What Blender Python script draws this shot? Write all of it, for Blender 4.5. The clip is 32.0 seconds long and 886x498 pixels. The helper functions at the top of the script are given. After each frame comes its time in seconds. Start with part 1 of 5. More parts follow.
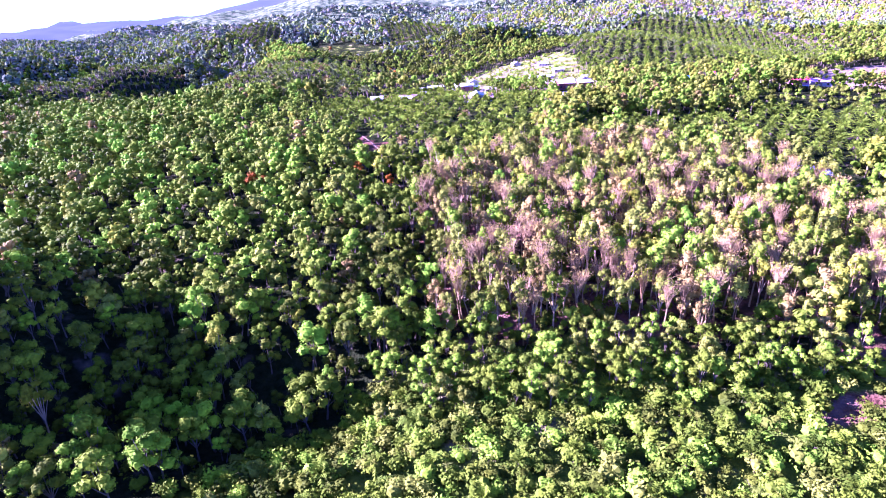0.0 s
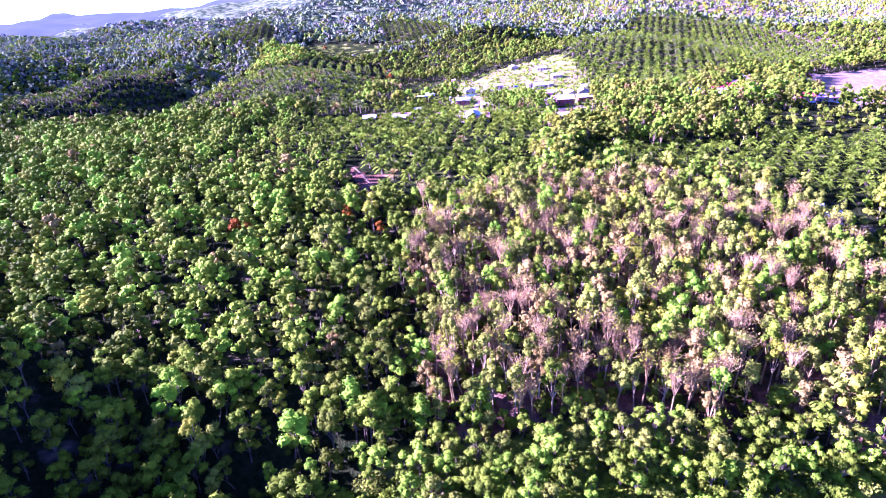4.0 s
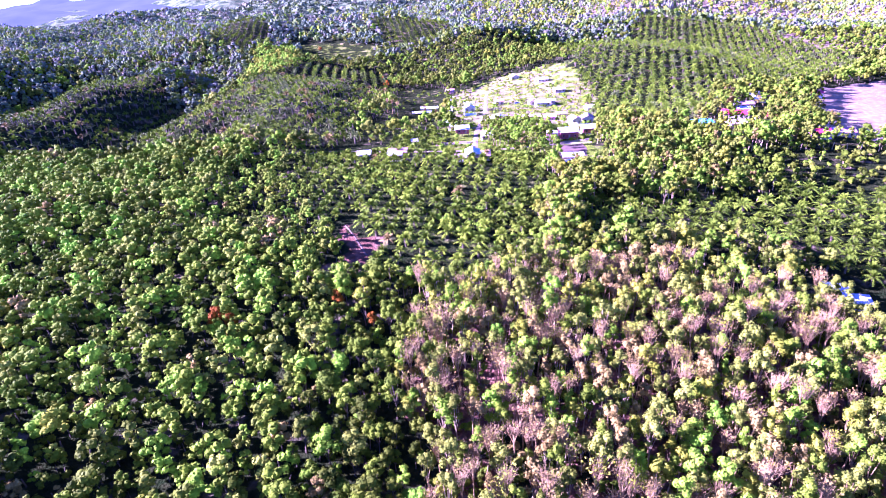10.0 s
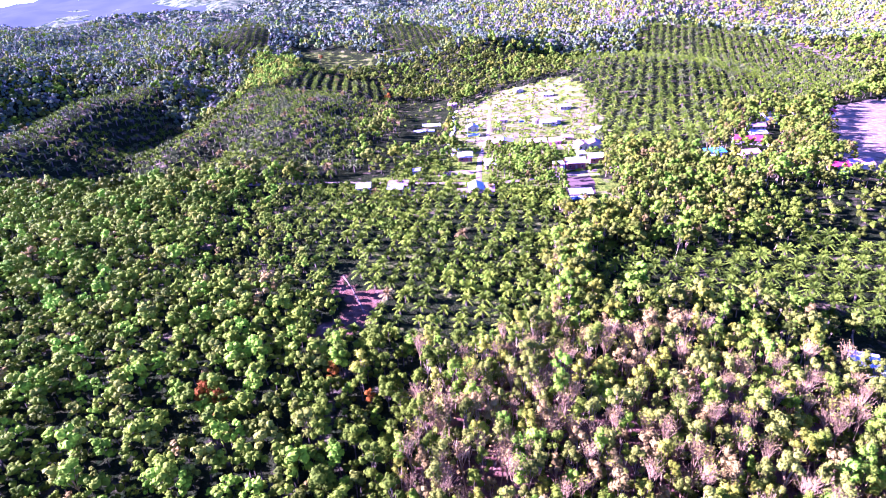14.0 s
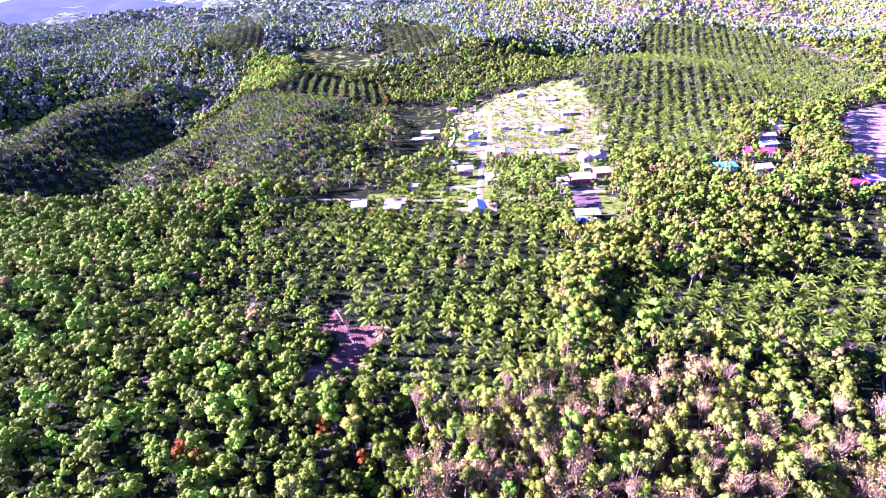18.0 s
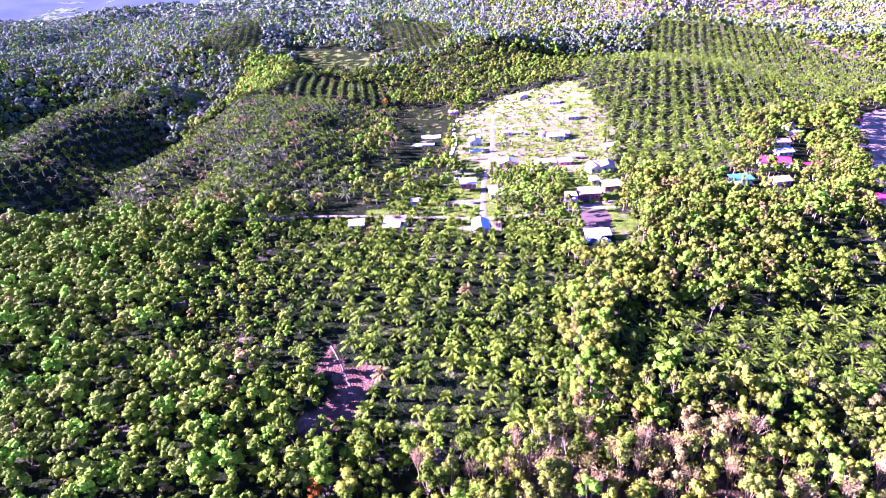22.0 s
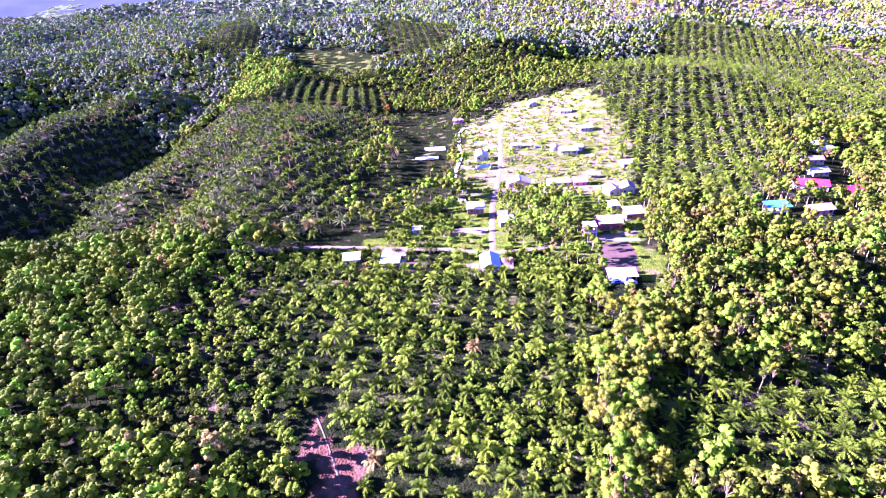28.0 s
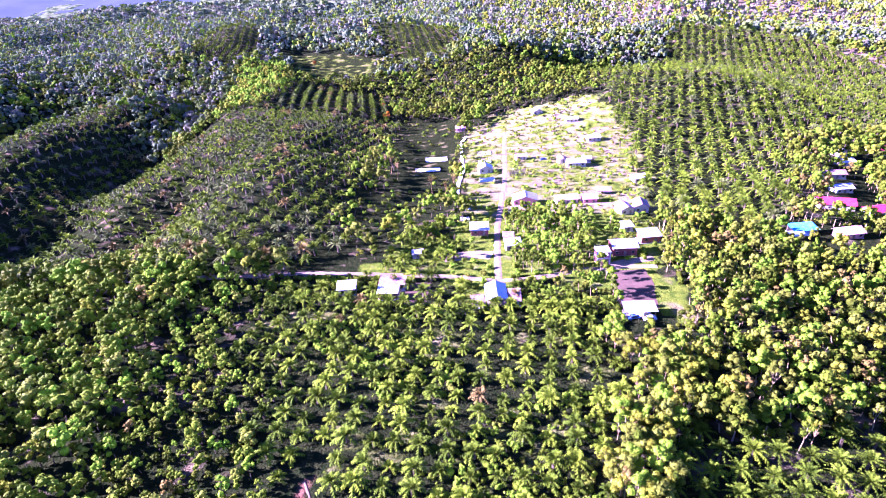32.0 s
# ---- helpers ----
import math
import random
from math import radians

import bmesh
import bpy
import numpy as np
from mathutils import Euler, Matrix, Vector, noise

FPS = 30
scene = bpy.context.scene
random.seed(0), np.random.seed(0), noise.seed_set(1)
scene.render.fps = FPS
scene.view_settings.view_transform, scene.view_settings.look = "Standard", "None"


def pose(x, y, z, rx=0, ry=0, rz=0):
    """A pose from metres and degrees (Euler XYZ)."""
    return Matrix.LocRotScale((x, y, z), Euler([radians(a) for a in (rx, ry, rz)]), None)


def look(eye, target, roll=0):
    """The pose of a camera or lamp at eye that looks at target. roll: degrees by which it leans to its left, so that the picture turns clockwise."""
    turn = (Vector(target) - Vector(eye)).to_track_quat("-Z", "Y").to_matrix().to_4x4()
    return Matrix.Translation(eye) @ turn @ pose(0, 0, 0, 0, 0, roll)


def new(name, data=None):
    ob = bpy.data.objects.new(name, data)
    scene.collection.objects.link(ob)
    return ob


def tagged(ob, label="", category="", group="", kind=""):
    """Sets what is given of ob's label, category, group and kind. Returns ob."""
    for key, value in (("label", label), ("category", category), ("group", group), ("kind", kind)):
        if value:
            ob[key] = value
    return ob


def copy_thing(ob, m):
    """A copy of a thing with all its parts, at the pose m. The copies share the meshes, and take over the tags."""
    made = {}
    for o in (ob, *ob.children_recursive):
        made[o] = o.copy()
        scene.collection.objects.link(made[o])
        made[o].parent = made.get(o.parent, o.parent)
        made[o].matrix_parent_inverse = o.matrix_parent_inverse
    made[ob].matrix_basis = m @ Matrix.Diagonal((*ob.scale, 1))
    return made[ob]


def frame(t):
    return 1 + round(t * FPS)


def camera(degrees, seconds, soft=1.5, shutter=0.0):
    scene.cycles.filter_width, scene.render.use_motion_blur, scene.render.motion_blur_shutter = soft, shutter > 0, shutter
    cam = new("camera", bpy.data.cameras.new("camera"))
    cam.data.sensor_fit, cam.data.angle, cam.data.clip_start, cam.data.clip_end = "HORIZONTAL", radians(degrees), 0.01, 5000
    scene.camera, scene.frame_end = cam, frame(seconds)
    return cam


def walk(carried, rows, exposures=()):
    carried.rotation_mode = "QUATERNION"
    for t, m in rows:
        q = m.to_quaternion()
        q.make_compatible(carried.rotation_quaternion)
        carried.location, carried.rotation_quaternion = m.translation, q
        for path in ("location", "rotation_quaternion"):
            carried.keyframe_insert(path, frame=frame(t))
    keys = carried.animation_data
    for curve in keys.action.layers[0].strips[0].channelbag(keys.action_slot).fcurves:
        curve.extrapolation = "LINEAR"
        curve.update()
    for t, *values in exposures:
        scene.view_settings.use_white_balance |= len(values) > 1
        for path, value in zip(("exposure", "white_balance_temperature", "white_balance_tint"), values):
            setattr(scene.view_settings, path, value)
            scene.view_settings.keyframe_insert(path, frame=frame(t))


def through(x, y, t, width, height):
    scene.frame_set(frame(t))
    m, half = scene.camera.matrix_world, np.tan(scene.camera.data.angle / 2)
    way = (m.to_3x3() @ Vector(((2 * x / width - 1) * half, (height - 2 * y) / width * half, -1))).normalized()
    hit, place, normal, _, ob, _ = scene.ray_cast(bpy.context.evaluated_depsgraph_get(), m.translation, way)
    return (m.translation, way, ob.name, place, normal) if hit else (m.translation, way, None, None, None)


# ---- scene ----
cam = camera(76.03, 32.0, soft=1.1)
# seconds, place in metres, turn in degrees
ROWS = [
    (0.0, 0.00, 0.00, 47.92, 67.300, 3.000, 0.000),
    (1.0, 0.61, 3.57, 51.10, 67.069, 3.104, -0.025),
    (2.0, 1.18, 7.07, 54.40, 66.829, 3.125, -0.033),
    (3.0, 1.85, 10.94, 57.80, 66.520, 3.172, -0.111),
    (3.5, 2.16, 12.92, 59.54, 66.370, 3.195, -0.171),
    (5.5, 2.88, 20.73, 66.07, 65.885, 3.184, -0.328),
    (6.0, 3.07, 22.71, 67.95, 65.715, 3.179, -0.346),
    (7.0, 3.49, 26.83, 71.84, 65.379, 3.191, -0.383),
    (8.0, 3.89, 30.77, 75.55, 65.124, 3.120, -0.388),
    (9.0, 3.87, 34.81, 79.37, 64.938, 3.058, -0.352),
    (10.0, 3.85, 39.12, 83.07, 64.686, 2.998, -0.332),
    (11.0, 4.03, 43.48, 86.51, 64.541, 2.997, -0.350),
    (12.0, 4.31, 48.06, 89.88, 64.540, 3.046, -0.300),
    (13.0, 4.44, 52.39, 93.26, 64.426, 3.017, -0.213),
    (14.0, 4.43, 56.62, 96.42, 64.394, 2.952, -0.101),
    (14.5, 4.46, 58.70, 97.69, 64.345, 2.929, -0.095),
    (16.5, 4.68, 66.85, 100.44, 64.122, 2.942, -0.183),
    (17.0, 4.73, 68.95, 101.06, 64.052, 2.948, -0.187),
    (18.0, 4.82, 73.25, 102.21, 63.880, 2.965, -0.182),
    (19.0, 4.91, 77.67, 103.33, 63.737, 2.999, -0.175),
    (20.0, 4.94, 82.03, 104.59, 63.576, 3.065, -0.169),
    (21.0, 5.05, 86.21, 106.02, 63.405, 3.121, -0.117),
    (22.0, 4.90, 90.07, 107.38, 63.204, 3.220, -0.147),
    (23.0, 4.90, 94.56, 108.47, 63.145, 3.239, -0.074),
    (24.0, 5.07, 100.27, 108.76, 63.050, 3.235, -0.011),
    (25.0, 5.05, 105.68, 108.97, 62.988, 3.235, 0.023),
    (25.5, 5.01, 108.33, 109.15, 62.973, 3.228, 0.057),
    (27.5, 4.56, 118.10, 109.95, 62.910, 3.122, 0.223),
    (28.0, 4.41, 120.56, 110.27, 62.913, 3.120, 0.254),
    (29.0, 4.23, 125.44, 110.90, 62.865, 3.123, 0.295),
    (30.0, 4.01, 130.31, 111.61, 62.858, 3.102, 0.325),
    (31.0, 3.91, 135.21, 112.12, 62.821, 3.101, 0.357),
    (32.0, 4.09, 140.13, 112.43, 62.859, 3.085, 0.402),
]
walk(cam, [(t, pose(x, y, z, rx, ry, rz)) for t, x, y, z, rx, ry, rz in ROWS],
     exposures=((0.0, 3.74, 4420, 86), (13.0, 3.76, 4440, 88), (32.0, 3.70, 4600, 80)))

# ---- world, sun ----
SUN_EL, SUN_AZ = 23.0, -87.0          # height of the sun, bearing from straight ahead (left is minus)
world = bpy.data.worlds.new("world")
scene.world = world
world.use_nodes = True
wn = world.node_tree.nodes
sky = wn.new("ShaderNodeTexSky")
sky.sky_type = "NISHITA"
sky.sun_disc = False
sky.sun_elevation, sky.sun_rotation = radians(SUN_EL), radians(SUN_AZ)
sky.air_density, sky.dust_density, sky.ozone_density = 0.35, 0.0, 3.0
world.node_tree.links.new(sky.outputs[0], wn["Background"].inputs[0])
wn["Background"].inputs[1].default_value = 0.058
sun = new("sun", bpy.data.lights.new("sun", "SUN"))
sun.data.energy, sun.data.angle, sun.data.color = 5.0, radians(0.6), (1.0, 0.81, 0.64)
toward = Vector((math.sin(radians(SUN_AZ)) * math.cos(radians(SUN_EL)), math.cos(radians(SUN_AZ)) * math.cos(radians(SUN_EL)), math.sin(radians(SUN_EL))))
sun.matrix_world = look(toward * 300, (0, 0, 0))

# ---- materials ----
def material(name, rough=0.8, spec=0.3, metal=0.0):
    m = bpy.data.materials.new(name)
    m.use_nodes = True
    n, l = m.node_tree.nodes, m.node_tree.links
    b = n["Principled BSDF"]
    b.inputs["Roughness"].default_value, b.inputs["Metallic"].default_value = rough, metal
    b.inputs["Specular IOR Level"].default_value = spec
    return m, n, l, b


def mix(n, l, fac, a, b, kind="MIX"):
    x = n.new("ShaderNodeMix")
    x.data_type, x.blend_type = "RGBA", kind
    for sock, v in ((x.inputs["Factor"], fac), (x.inputs[6], a), (x.inputs[7], b)):
        if hasattr(v, "is_linked"):
            l.new(v, sock)
        else:
            sock.default_value = v if not isinstance(v, tuple) else (*v, 1)[:4]
    return x.outputs[2]


def noise_at(n, l, scale, detail=4.0, lo=0.35, hi=0.65):
    g = n.new("ShaderNodeNewGeometry")
    t = n.new("ShaderNodeTexNoise")
    t.inputs["Scale"].default_value, t.inputs["Detail"].default_value = scale, detail
    l.new(g.outputs["Position"], t.inputs["Vector"])
    r = n.new("ShaderNodeMapRange")
    r.inputs[1].default_value, r.inputs[2].default_value = lo, hi
    l.new(t.outputs["Fac"], r.inputs[0])
    return r.outputs[0]


def leaf_material(name, dark, light, through=0.10, gloss=0.03, vivid=1.38):
    """Leaves: each clump between two greens, drifting from tree to tree, with some light coming through."""
    m, n, l, b = material(name, 0.7, gloss)
    dark, light = [tuple(max(0.003, sum(c) / 3 + (v - sum(c) / 3) * vivid) for v in c) for c in (dark, light)]
    g, o = n.new("ShaderNodeNewGeometry"), n.new("ShaderNodeObjectInfo")
    spread = n.new("ShaderNodeMapRange")
    spread.inputs[3].default_value, spread.inputs[4].default_value = 0.22, 0.88
    l.new(g.outputs["Random Per Island"], spread.inputs[0])
    c = mix(n, l, spread.outputs[0], dark, light)
    lo = tuple(v * 0.62 for v in dark)
    c = mix(n, l, noise_at(n, l, 0.13, 3.0, 0.4, 0.7), c, lo)
    v = n.new("ShaderNodeHueSaturation")
    r = n.new("ShaderNodeMapRange")
    r.inputs[3].default_value, r.inputs[4].default_value = 0.78, 1.25
    l.new(o.outputs["Random"], r.inputs[0])
    l.new(r.outputs[0], v.inputs["Value"])
    l.new(c, v.inputs["Color"])
    l.new(v.outputs[0], b.inputs["Base Color"])
    t = n.new("ShaderNodeBsdfTranslucent")
    l.new(v.outputs[0], t.inputs["Color"])
    s = n.new("ShaderNodeMixShader")
    s.inputs[0].default_value = through
    l.new(b.outputs[0], s.inputs[1])
    l.new(t.outputs[0], s.inputs[2])
    l.new(s.outputs[0], n["Material Output"].inputs[0])
    return m


def rough_material(name, a, b2, scale=1.5, rough=0.85, bump=0.3, spots=None, spec=0.25, metal=0.0):
    """A worn surface: two colours at two scales, some relief."""
    m, n, l, b = material(name, rough, spec, metal)
    c = mix(n, l, noise_at(n, l, scale, 6.0), a, b2)
    c = mix(n, l, noise_at(n, l, scale * 0.13, 3.0, 0.45, 0.75), c, spots or tuple(v * 0.7 for v in a))
    l.new(c, b.inputs["Base Color"])
    if bump:
        k = n.new("ShaderNodeBump")
        k.inputs["Strength"].default_value = bump
        l.new(noise_at(n, l, scale * 4, 5.0), k.inputs["Height"])
        l.new(k.outputs[0], b.inputs["Normal"])
    return m


LEAF = {
    "dark": leaf_material("leaf_dark", (0.040, 0.054, 0.010), (0.094, 0.106, 0.018)),
    "mid": leaf_material("leaf_mid", (0.065, 0.094, 0.010), (0.141, 0.173, 0.018)),
    "lime": leaf_material("leaf_lime", (0.105, 0.177, 0.006), (0.208, 0.290, 0.010)),
    "olive": leaf_material("leaf_olive", (0.096, 0.113, 0.027), (0.190, 0.204, 0.052)),
    "straw": leaf_material("leaf_straw", (0.136, 0.148, 0.030), (0.236, 0.244, 0.056)),
    "pink": leaf_material("leaf_pink", (0.136, 0.106, 0.040), (0.232, 0.184, 0.074)),
    "rust": leaf_material("leaf_rust", (0.150, 0.062, 0.018), (0.250, 0.112, 0.030)),
    "palm": leaf_material("leaf_palm", (0.049, 0.078, 0.010), (0.134, 0.172, 0.022), 0.08, 0.03),
    "palm_yellow": leaf_material("leaf_palm_yellow", (0.088, 0.128, 0.013), (0.186, 0.228, 0.026), 0.12, 0.03),
    "palm_dry": leaf_material("leaf_palm_dry", (0.120, 0.094, 0.036), (0.210, 0.165, 0.070), 0.05, 0.05),
    "vivid": leaf_material("leaf_vivid", (0.104, 0.196, 0.003), (0.206, 0.315, 0.005)),
    # blue, mauve and far: aerial haze painted into the leaf colours
    "blue": leaf_material("leaf_haze_blue", (0.092, 0.132, 0.060), (0.190, 0.236, 0.108), 0.1, 0.03, 1.0),
    "mauve": leaf_material("leaf_haze_mauve", (0.132, 0.134, 0.082), (0.240, 0.232, 0.140), 0.1, 0.03, 1.0),
    "palm_grey": leaf_material("leaf_palm_grey", (0.055, 0.077, 0.014), (0.145, 0.168, 0.038), 0.06, 0.05, 1.0),
    "far": leaf_material("leaf_far_haze", (0.100, 0.138, 0.044), (0.190, 0.228, 0.080)),
}
BARK = rough_material("bark_pale", (0.22, 0.155, 0.072), (0.33, 0.245, 0.125), 3.0, 0.9, 0.0)
BARK_DARK = rough_material("bark_dark", (0.075, 0.056, 0.032), (0.135, 0.100, 0.060), 3.0, 0.9, 0.0)
TWIG = rough_material("twig_pink", (0.20, 0.128, 0.044), (0.29, 0.195, 0.074), 3.0, 0.9, 0.0)

# ---- the lie of the land ----
HILLS = [  # middle (x, y) and height of each swell, on a base of -8 m
    (-400, 50, -0.1), (-400, 170, 2.4), (-400, 320, 6.7), (-400, 490, -10.0), (-400, 660, -16.1), (-400, 860, 0.1),
    (-180, 50, -15.1), (-180, 170, 2.3), (-180, 320, 7.9), (-180, 490, 7.4), (-180, 660, -6.0), (-180, 860, 10.8),
    (0, 50, -12.5), (0, 170, 8.1), (0, 320, 5.0), (0, 490, -2.1), (0, 660, -13.7), (0, 860, 26.3),
]
HILLS_EAST = [
    (180, 50, -8.5), (180, 170, -5.8), (180, 320, 9.7), (180, 490, 0.1), (180, 660, 14.2), (180, 860, 12.9),
    (400, 50, -0.3), (400, 170, -0.3), (400, 320, 0.2), (400, 490, -14.5), (400, 660, -12.1), (400, 860, 10.4),
]
FOLDS = [  # smaller swells and dips: x, y, height, half widths
    (-305, 570, 31, 62, 110), (-235, 445, 9, 42, 60), (-150, 410, -12, 26, 50), (-192, 510, -19, 32, 70), (-105, 490, 20, 40, 110), (-420, 700, -26, 60, 75), (-310, 745, -14, 60, 45),
    # (-118, 92) is an unseen rise, added to throw shade on the near forest
    (-118, 92, 29, 28, 32), (-45, 92, -7, 40, 16), (190, 640, 12, 90, 80), (150, 765, -20, 95, 38), (260, 890, 22, 120, 70), (-60, 730, -10, 60, 45),
    (-14, 520, -3, 36, 90), (-300, 850, 26, 130, 55), (50, 800, 16, 70, 60), (-520, 950, 22, 90, 110), (-180, 1010, 14, 120, 60), (-620, 760, 24, 90, 160), (285, 370, -13, 65, 75), (-300, 970, 36, 80, 100), (-70, 1000, 36, 130, 110), (330, 1250, 40, 260, 160), (-300, 970, 9, 60, 60), (-208, 398, -13, 34, 42), (-285, 385, 10, 30, 60), (-170, 372, -6, 22, 30),
]
WEST_FOLDS = [  # crests and hollows of the western palm hills: x, y, height
    (-400, 510, -7), (-400, 600, -4), (-365, 510, -9), (-365, 600, -7), (-365, 690, 4), (-330, 510, -3), (-330, 690, 14), (-295, 420, 7), (-295, 510, 3),
    (-295, 690, 12), (-260, 420, -7), (-260, 510, -18), (-260, 600, -14), (-260, 690, -7), (-225, 420, -15), (-225, 510, -17), (-225, 600, -8), (-190, 420, 6),
]
WEST_FOLDS_NEAR = [
    (-190, 510, 20), (-190, 600, 17), (-190, 690, 14), (-155, 510, 7), (-155, 600, 10), (-155, 690, 12), (-120, 510, -4), (-120, 600, 6), (-120, 690, 9),
    (-85, 510, -12), (-85, 690, 10),
]
NORTH_FOLDS = [  # the saddle and rises behind them
    (-560, 770, 2), (-560, 860, -1), (-450, 770, -5), (-450, 960, 3), (-340, 770, 2), (-340, 860, -2), (-340, 960, -4), (-230, 770, 13), (-230, 860, -15),
    (-230, 960, -4), (-120, 770, -7), (-120, 860, -17), (-120, 960, -9), (-10, 770, -4), (-10, 860, -17), (-10, 960, -6), (100, 770, 5), (100, 860, -11),
    (100, 960, 7), (210, 770, -9), (210, 860, -13), (210, 960, -6),
]
RIDGES = [  # far ridges: x, y, height, half widths
    (-900, 1500, 30, 380, 240), (-350, 1750, 55, 420, 260), (300, 1650, 60, 460, 260), (1000, 1700, 70, 480, 320),
    (-1700, 2300, 40, 600, 420), (-500, 2700, 120, 800, 420), (700, 2600, 150, 900, 420), (1900, 2500, 150, 800, 520),
]


def ground(x, y):
    """Height of the ground, for arrays or numbers."""
    x, y = np.asarray(x, float), np.asarray(y, float)
    z = np.full(np.broadcast(x, y).shape, -8.0)
    for hx, hy, a in HILLS + HILLS_EAST:
        z = z + a * np.exp(-((x - hx) / 150) ** 2 - ((y - hy) / 115) ** 2)
    for hx, hy, a, sx, sy in FOLDS:
        z = z + a * np.exp(-((x - hx) / sx) ** 2 - ((y - hy) / sy) ** 2)
    for hx, hy, a, sx, sy in RIDGES:
        z = z + a * np.exp(-((x - hx) / sx) ** 2 - ((y - hy) / sy) ** 2)
    for hx, hy, a in WEST_FOLDS + WEST_FOLDS_NEAR:
        z = z + a * np.exp(-((x - hx) / 30) ** 2 - ((y - hy) / 55) ** 2)
    for hx, hy, a in NORTH_FOLDS:
        z = z + a * np.exp(-((x - hx) / 75) ** 2 - ((y - hy) / 65) ** 2)
    far = np.clip((np.hypot(x, y - 300) - 620) / 400, 0, 1)
    z = z + far * (14 * np.sin(x / 83 + 1.3) * np.sin(y / 97 + 0.4) + 8 * np.sin(x / 41 + y / 130) * np.sin(y / 59 - x / 210))
    return z


def inside(poly, x, y):
    """Which of the points lie in the polygon."""
    hit = np.zeros(np.shape(x), bool)
    x, y = x + 3.5 * np.sin(y / 7.3) + 2.0 * np.sin(y / 3.1 + x / 5.0), y + 3.0 * np.sin(x / 6.1) + 2.0 * np.sin(x / 2.9 - y / 6.0)
    for (ax, ay), (bx, by) in zip(poly, poly[1:] + poly[:1]):
        if ay != by:
            hit ^= ((ay > y) != (by > y)) & (x < (bx - ax) * (y - ay) / (by - ay) + ax)
    return hit


PLAN = {
    "palm_west": [(-430, 520), (-392, 684), (-366, 757), (-254, 590), (-205, 525), (-185, 625), (-165, 700), (-183, 778), (-61, 740), (-46, 641),
                  (-54, 471), (-51, 380), (-43, 356), (-57, 340), (-86, 336), (-127, 342), (-200, 345), (-330, 400)],
    "palm_east": [(130, 661), (120, 690), (205, 743), (280, 885), (405, 850), (450, 720), (433, 640), (305, 533), (221, 508), (176, 403), (137, 351), (94, 380), (121, 521)],
    "palm_far": [(-110, 985), (20, 995), (0, 795), (-60, 822)],
    "palm_far_west": [(-275, 812), (-238, 822), (-245, 900), (-262, 1000), (-340, 1010), (-335, 930), (-305, 860)],
    "yellow": [(-206, 575), (-186, 560), (-168, 640), (-160, 720), (-172, 790), (-196, 825), (-240, 830), (-226, 740), (-212, 650)],
    "meadow": [(-222, 912), (-205, 928), (-142, 905), (-75, 862), (-86, 793), (-148, 786), (-178, 800), (-192, 850)],
    "village": [(13, 589), (43, 652), (127, 628), (130, 538), (106, 424), (92, 373), (82, 328), (78, 296), (52, 296), (54, 322), (30, 325), (8, 306), (0, 332), (6, 402)],
    "dark_grass": [(-51, 664), (12, 643), (6, 488), (1, 421), (-39, 356), (-49, 391), (-38, 478)],
    "young": [(-37, 346), (1, 410), (0, 334), (-33, 334)],
    "field": [(-71, 295), (-66, 333), (-4, 331), (8, 322), (40, 322), (60, 300), (56, 267), (38, 227), (32, 195), (-20, 195), (-42, 229), (-54, 252)],
    "clearing": [(-38, 237), (-34, 236), (-24, 216), (-27, 205), (-32, 199), (-37, 203)],
    "edge": [(65, 300), (74, 285), (62, 254), (48, 223), (40, 205), (30, 205), (36, 223), (47, 260), (54, 295)],
    "palm_near": [(48, 243), (90, 246), (165, 250), (200, 246), (200, 200), (136, 188), (118, 206), (94, 211), (45, 214)],
    "rubber": [(-9, 180), (17, 194), (49, 190), (87, 194), (108, 174), (116, 140), (95, 105), (45, 102), (-9, 106), (-5, 130)],
    "front": [(-64, 20), (-58, 68), (-33, 86), (-12, 97), (18, 104), (46, 106), (66, 93), (130, 82), (130, 20)],
    "soil": [(75, 94), (84, 104), (102, 107), (101, 94), (80, 91)],
    "soil_low": [(58, 77), (69, 84), (82, 83), (77, 73)],
    "sand": [(214, 335), (238, 400), (330, 545), (420, 585), (470, 480), (420, 330), (260, 320)],
    "bare_hill": [(300, 890), (240, 1400), (600, 1600), (1200, 1500), (1200, 860), (580, 690), (455, 718), (412, 855)],
}

# ---- the ground, one sheet to the horizon ----
def steps(*spans):
    out = [spans[0][0]]
    for a, b, k in spans:
        out += list(np.linspace(a, b, k + 1)[1:])
    return np.array(out)


gx = steps((-4600, -1200, 34), (-1200, -400, 50), (-400, 400, 200), (400, 1200, 50), (1200, 4600, 34))
gy = steps((-1500, -60, 24), (-60, 0, 8), (0, 720, 180), (720, 1400, 60), (1400, 4700, 66))
GX, GY = np.meshgrid(gx, gy)
bumps = 0.10 * np.sin(GX / 3.7 + GY / 9.1) * np.sin(GY / 4.3) + 0.3 * np.sin(GX / 11 - GY / 17)
GZ = ground(GX, GY) + bumps * (np.abs(GX) < 420)
nv, nu = GX.shape
idx = np.arange(nv * nu).reshape(nv, nu)
quads = np.stack([idx[:-1, :-1], idx[:-1, 1:], idx[1:, 1:], idx[1:, :-1]], -1).reshape(-1, 4)


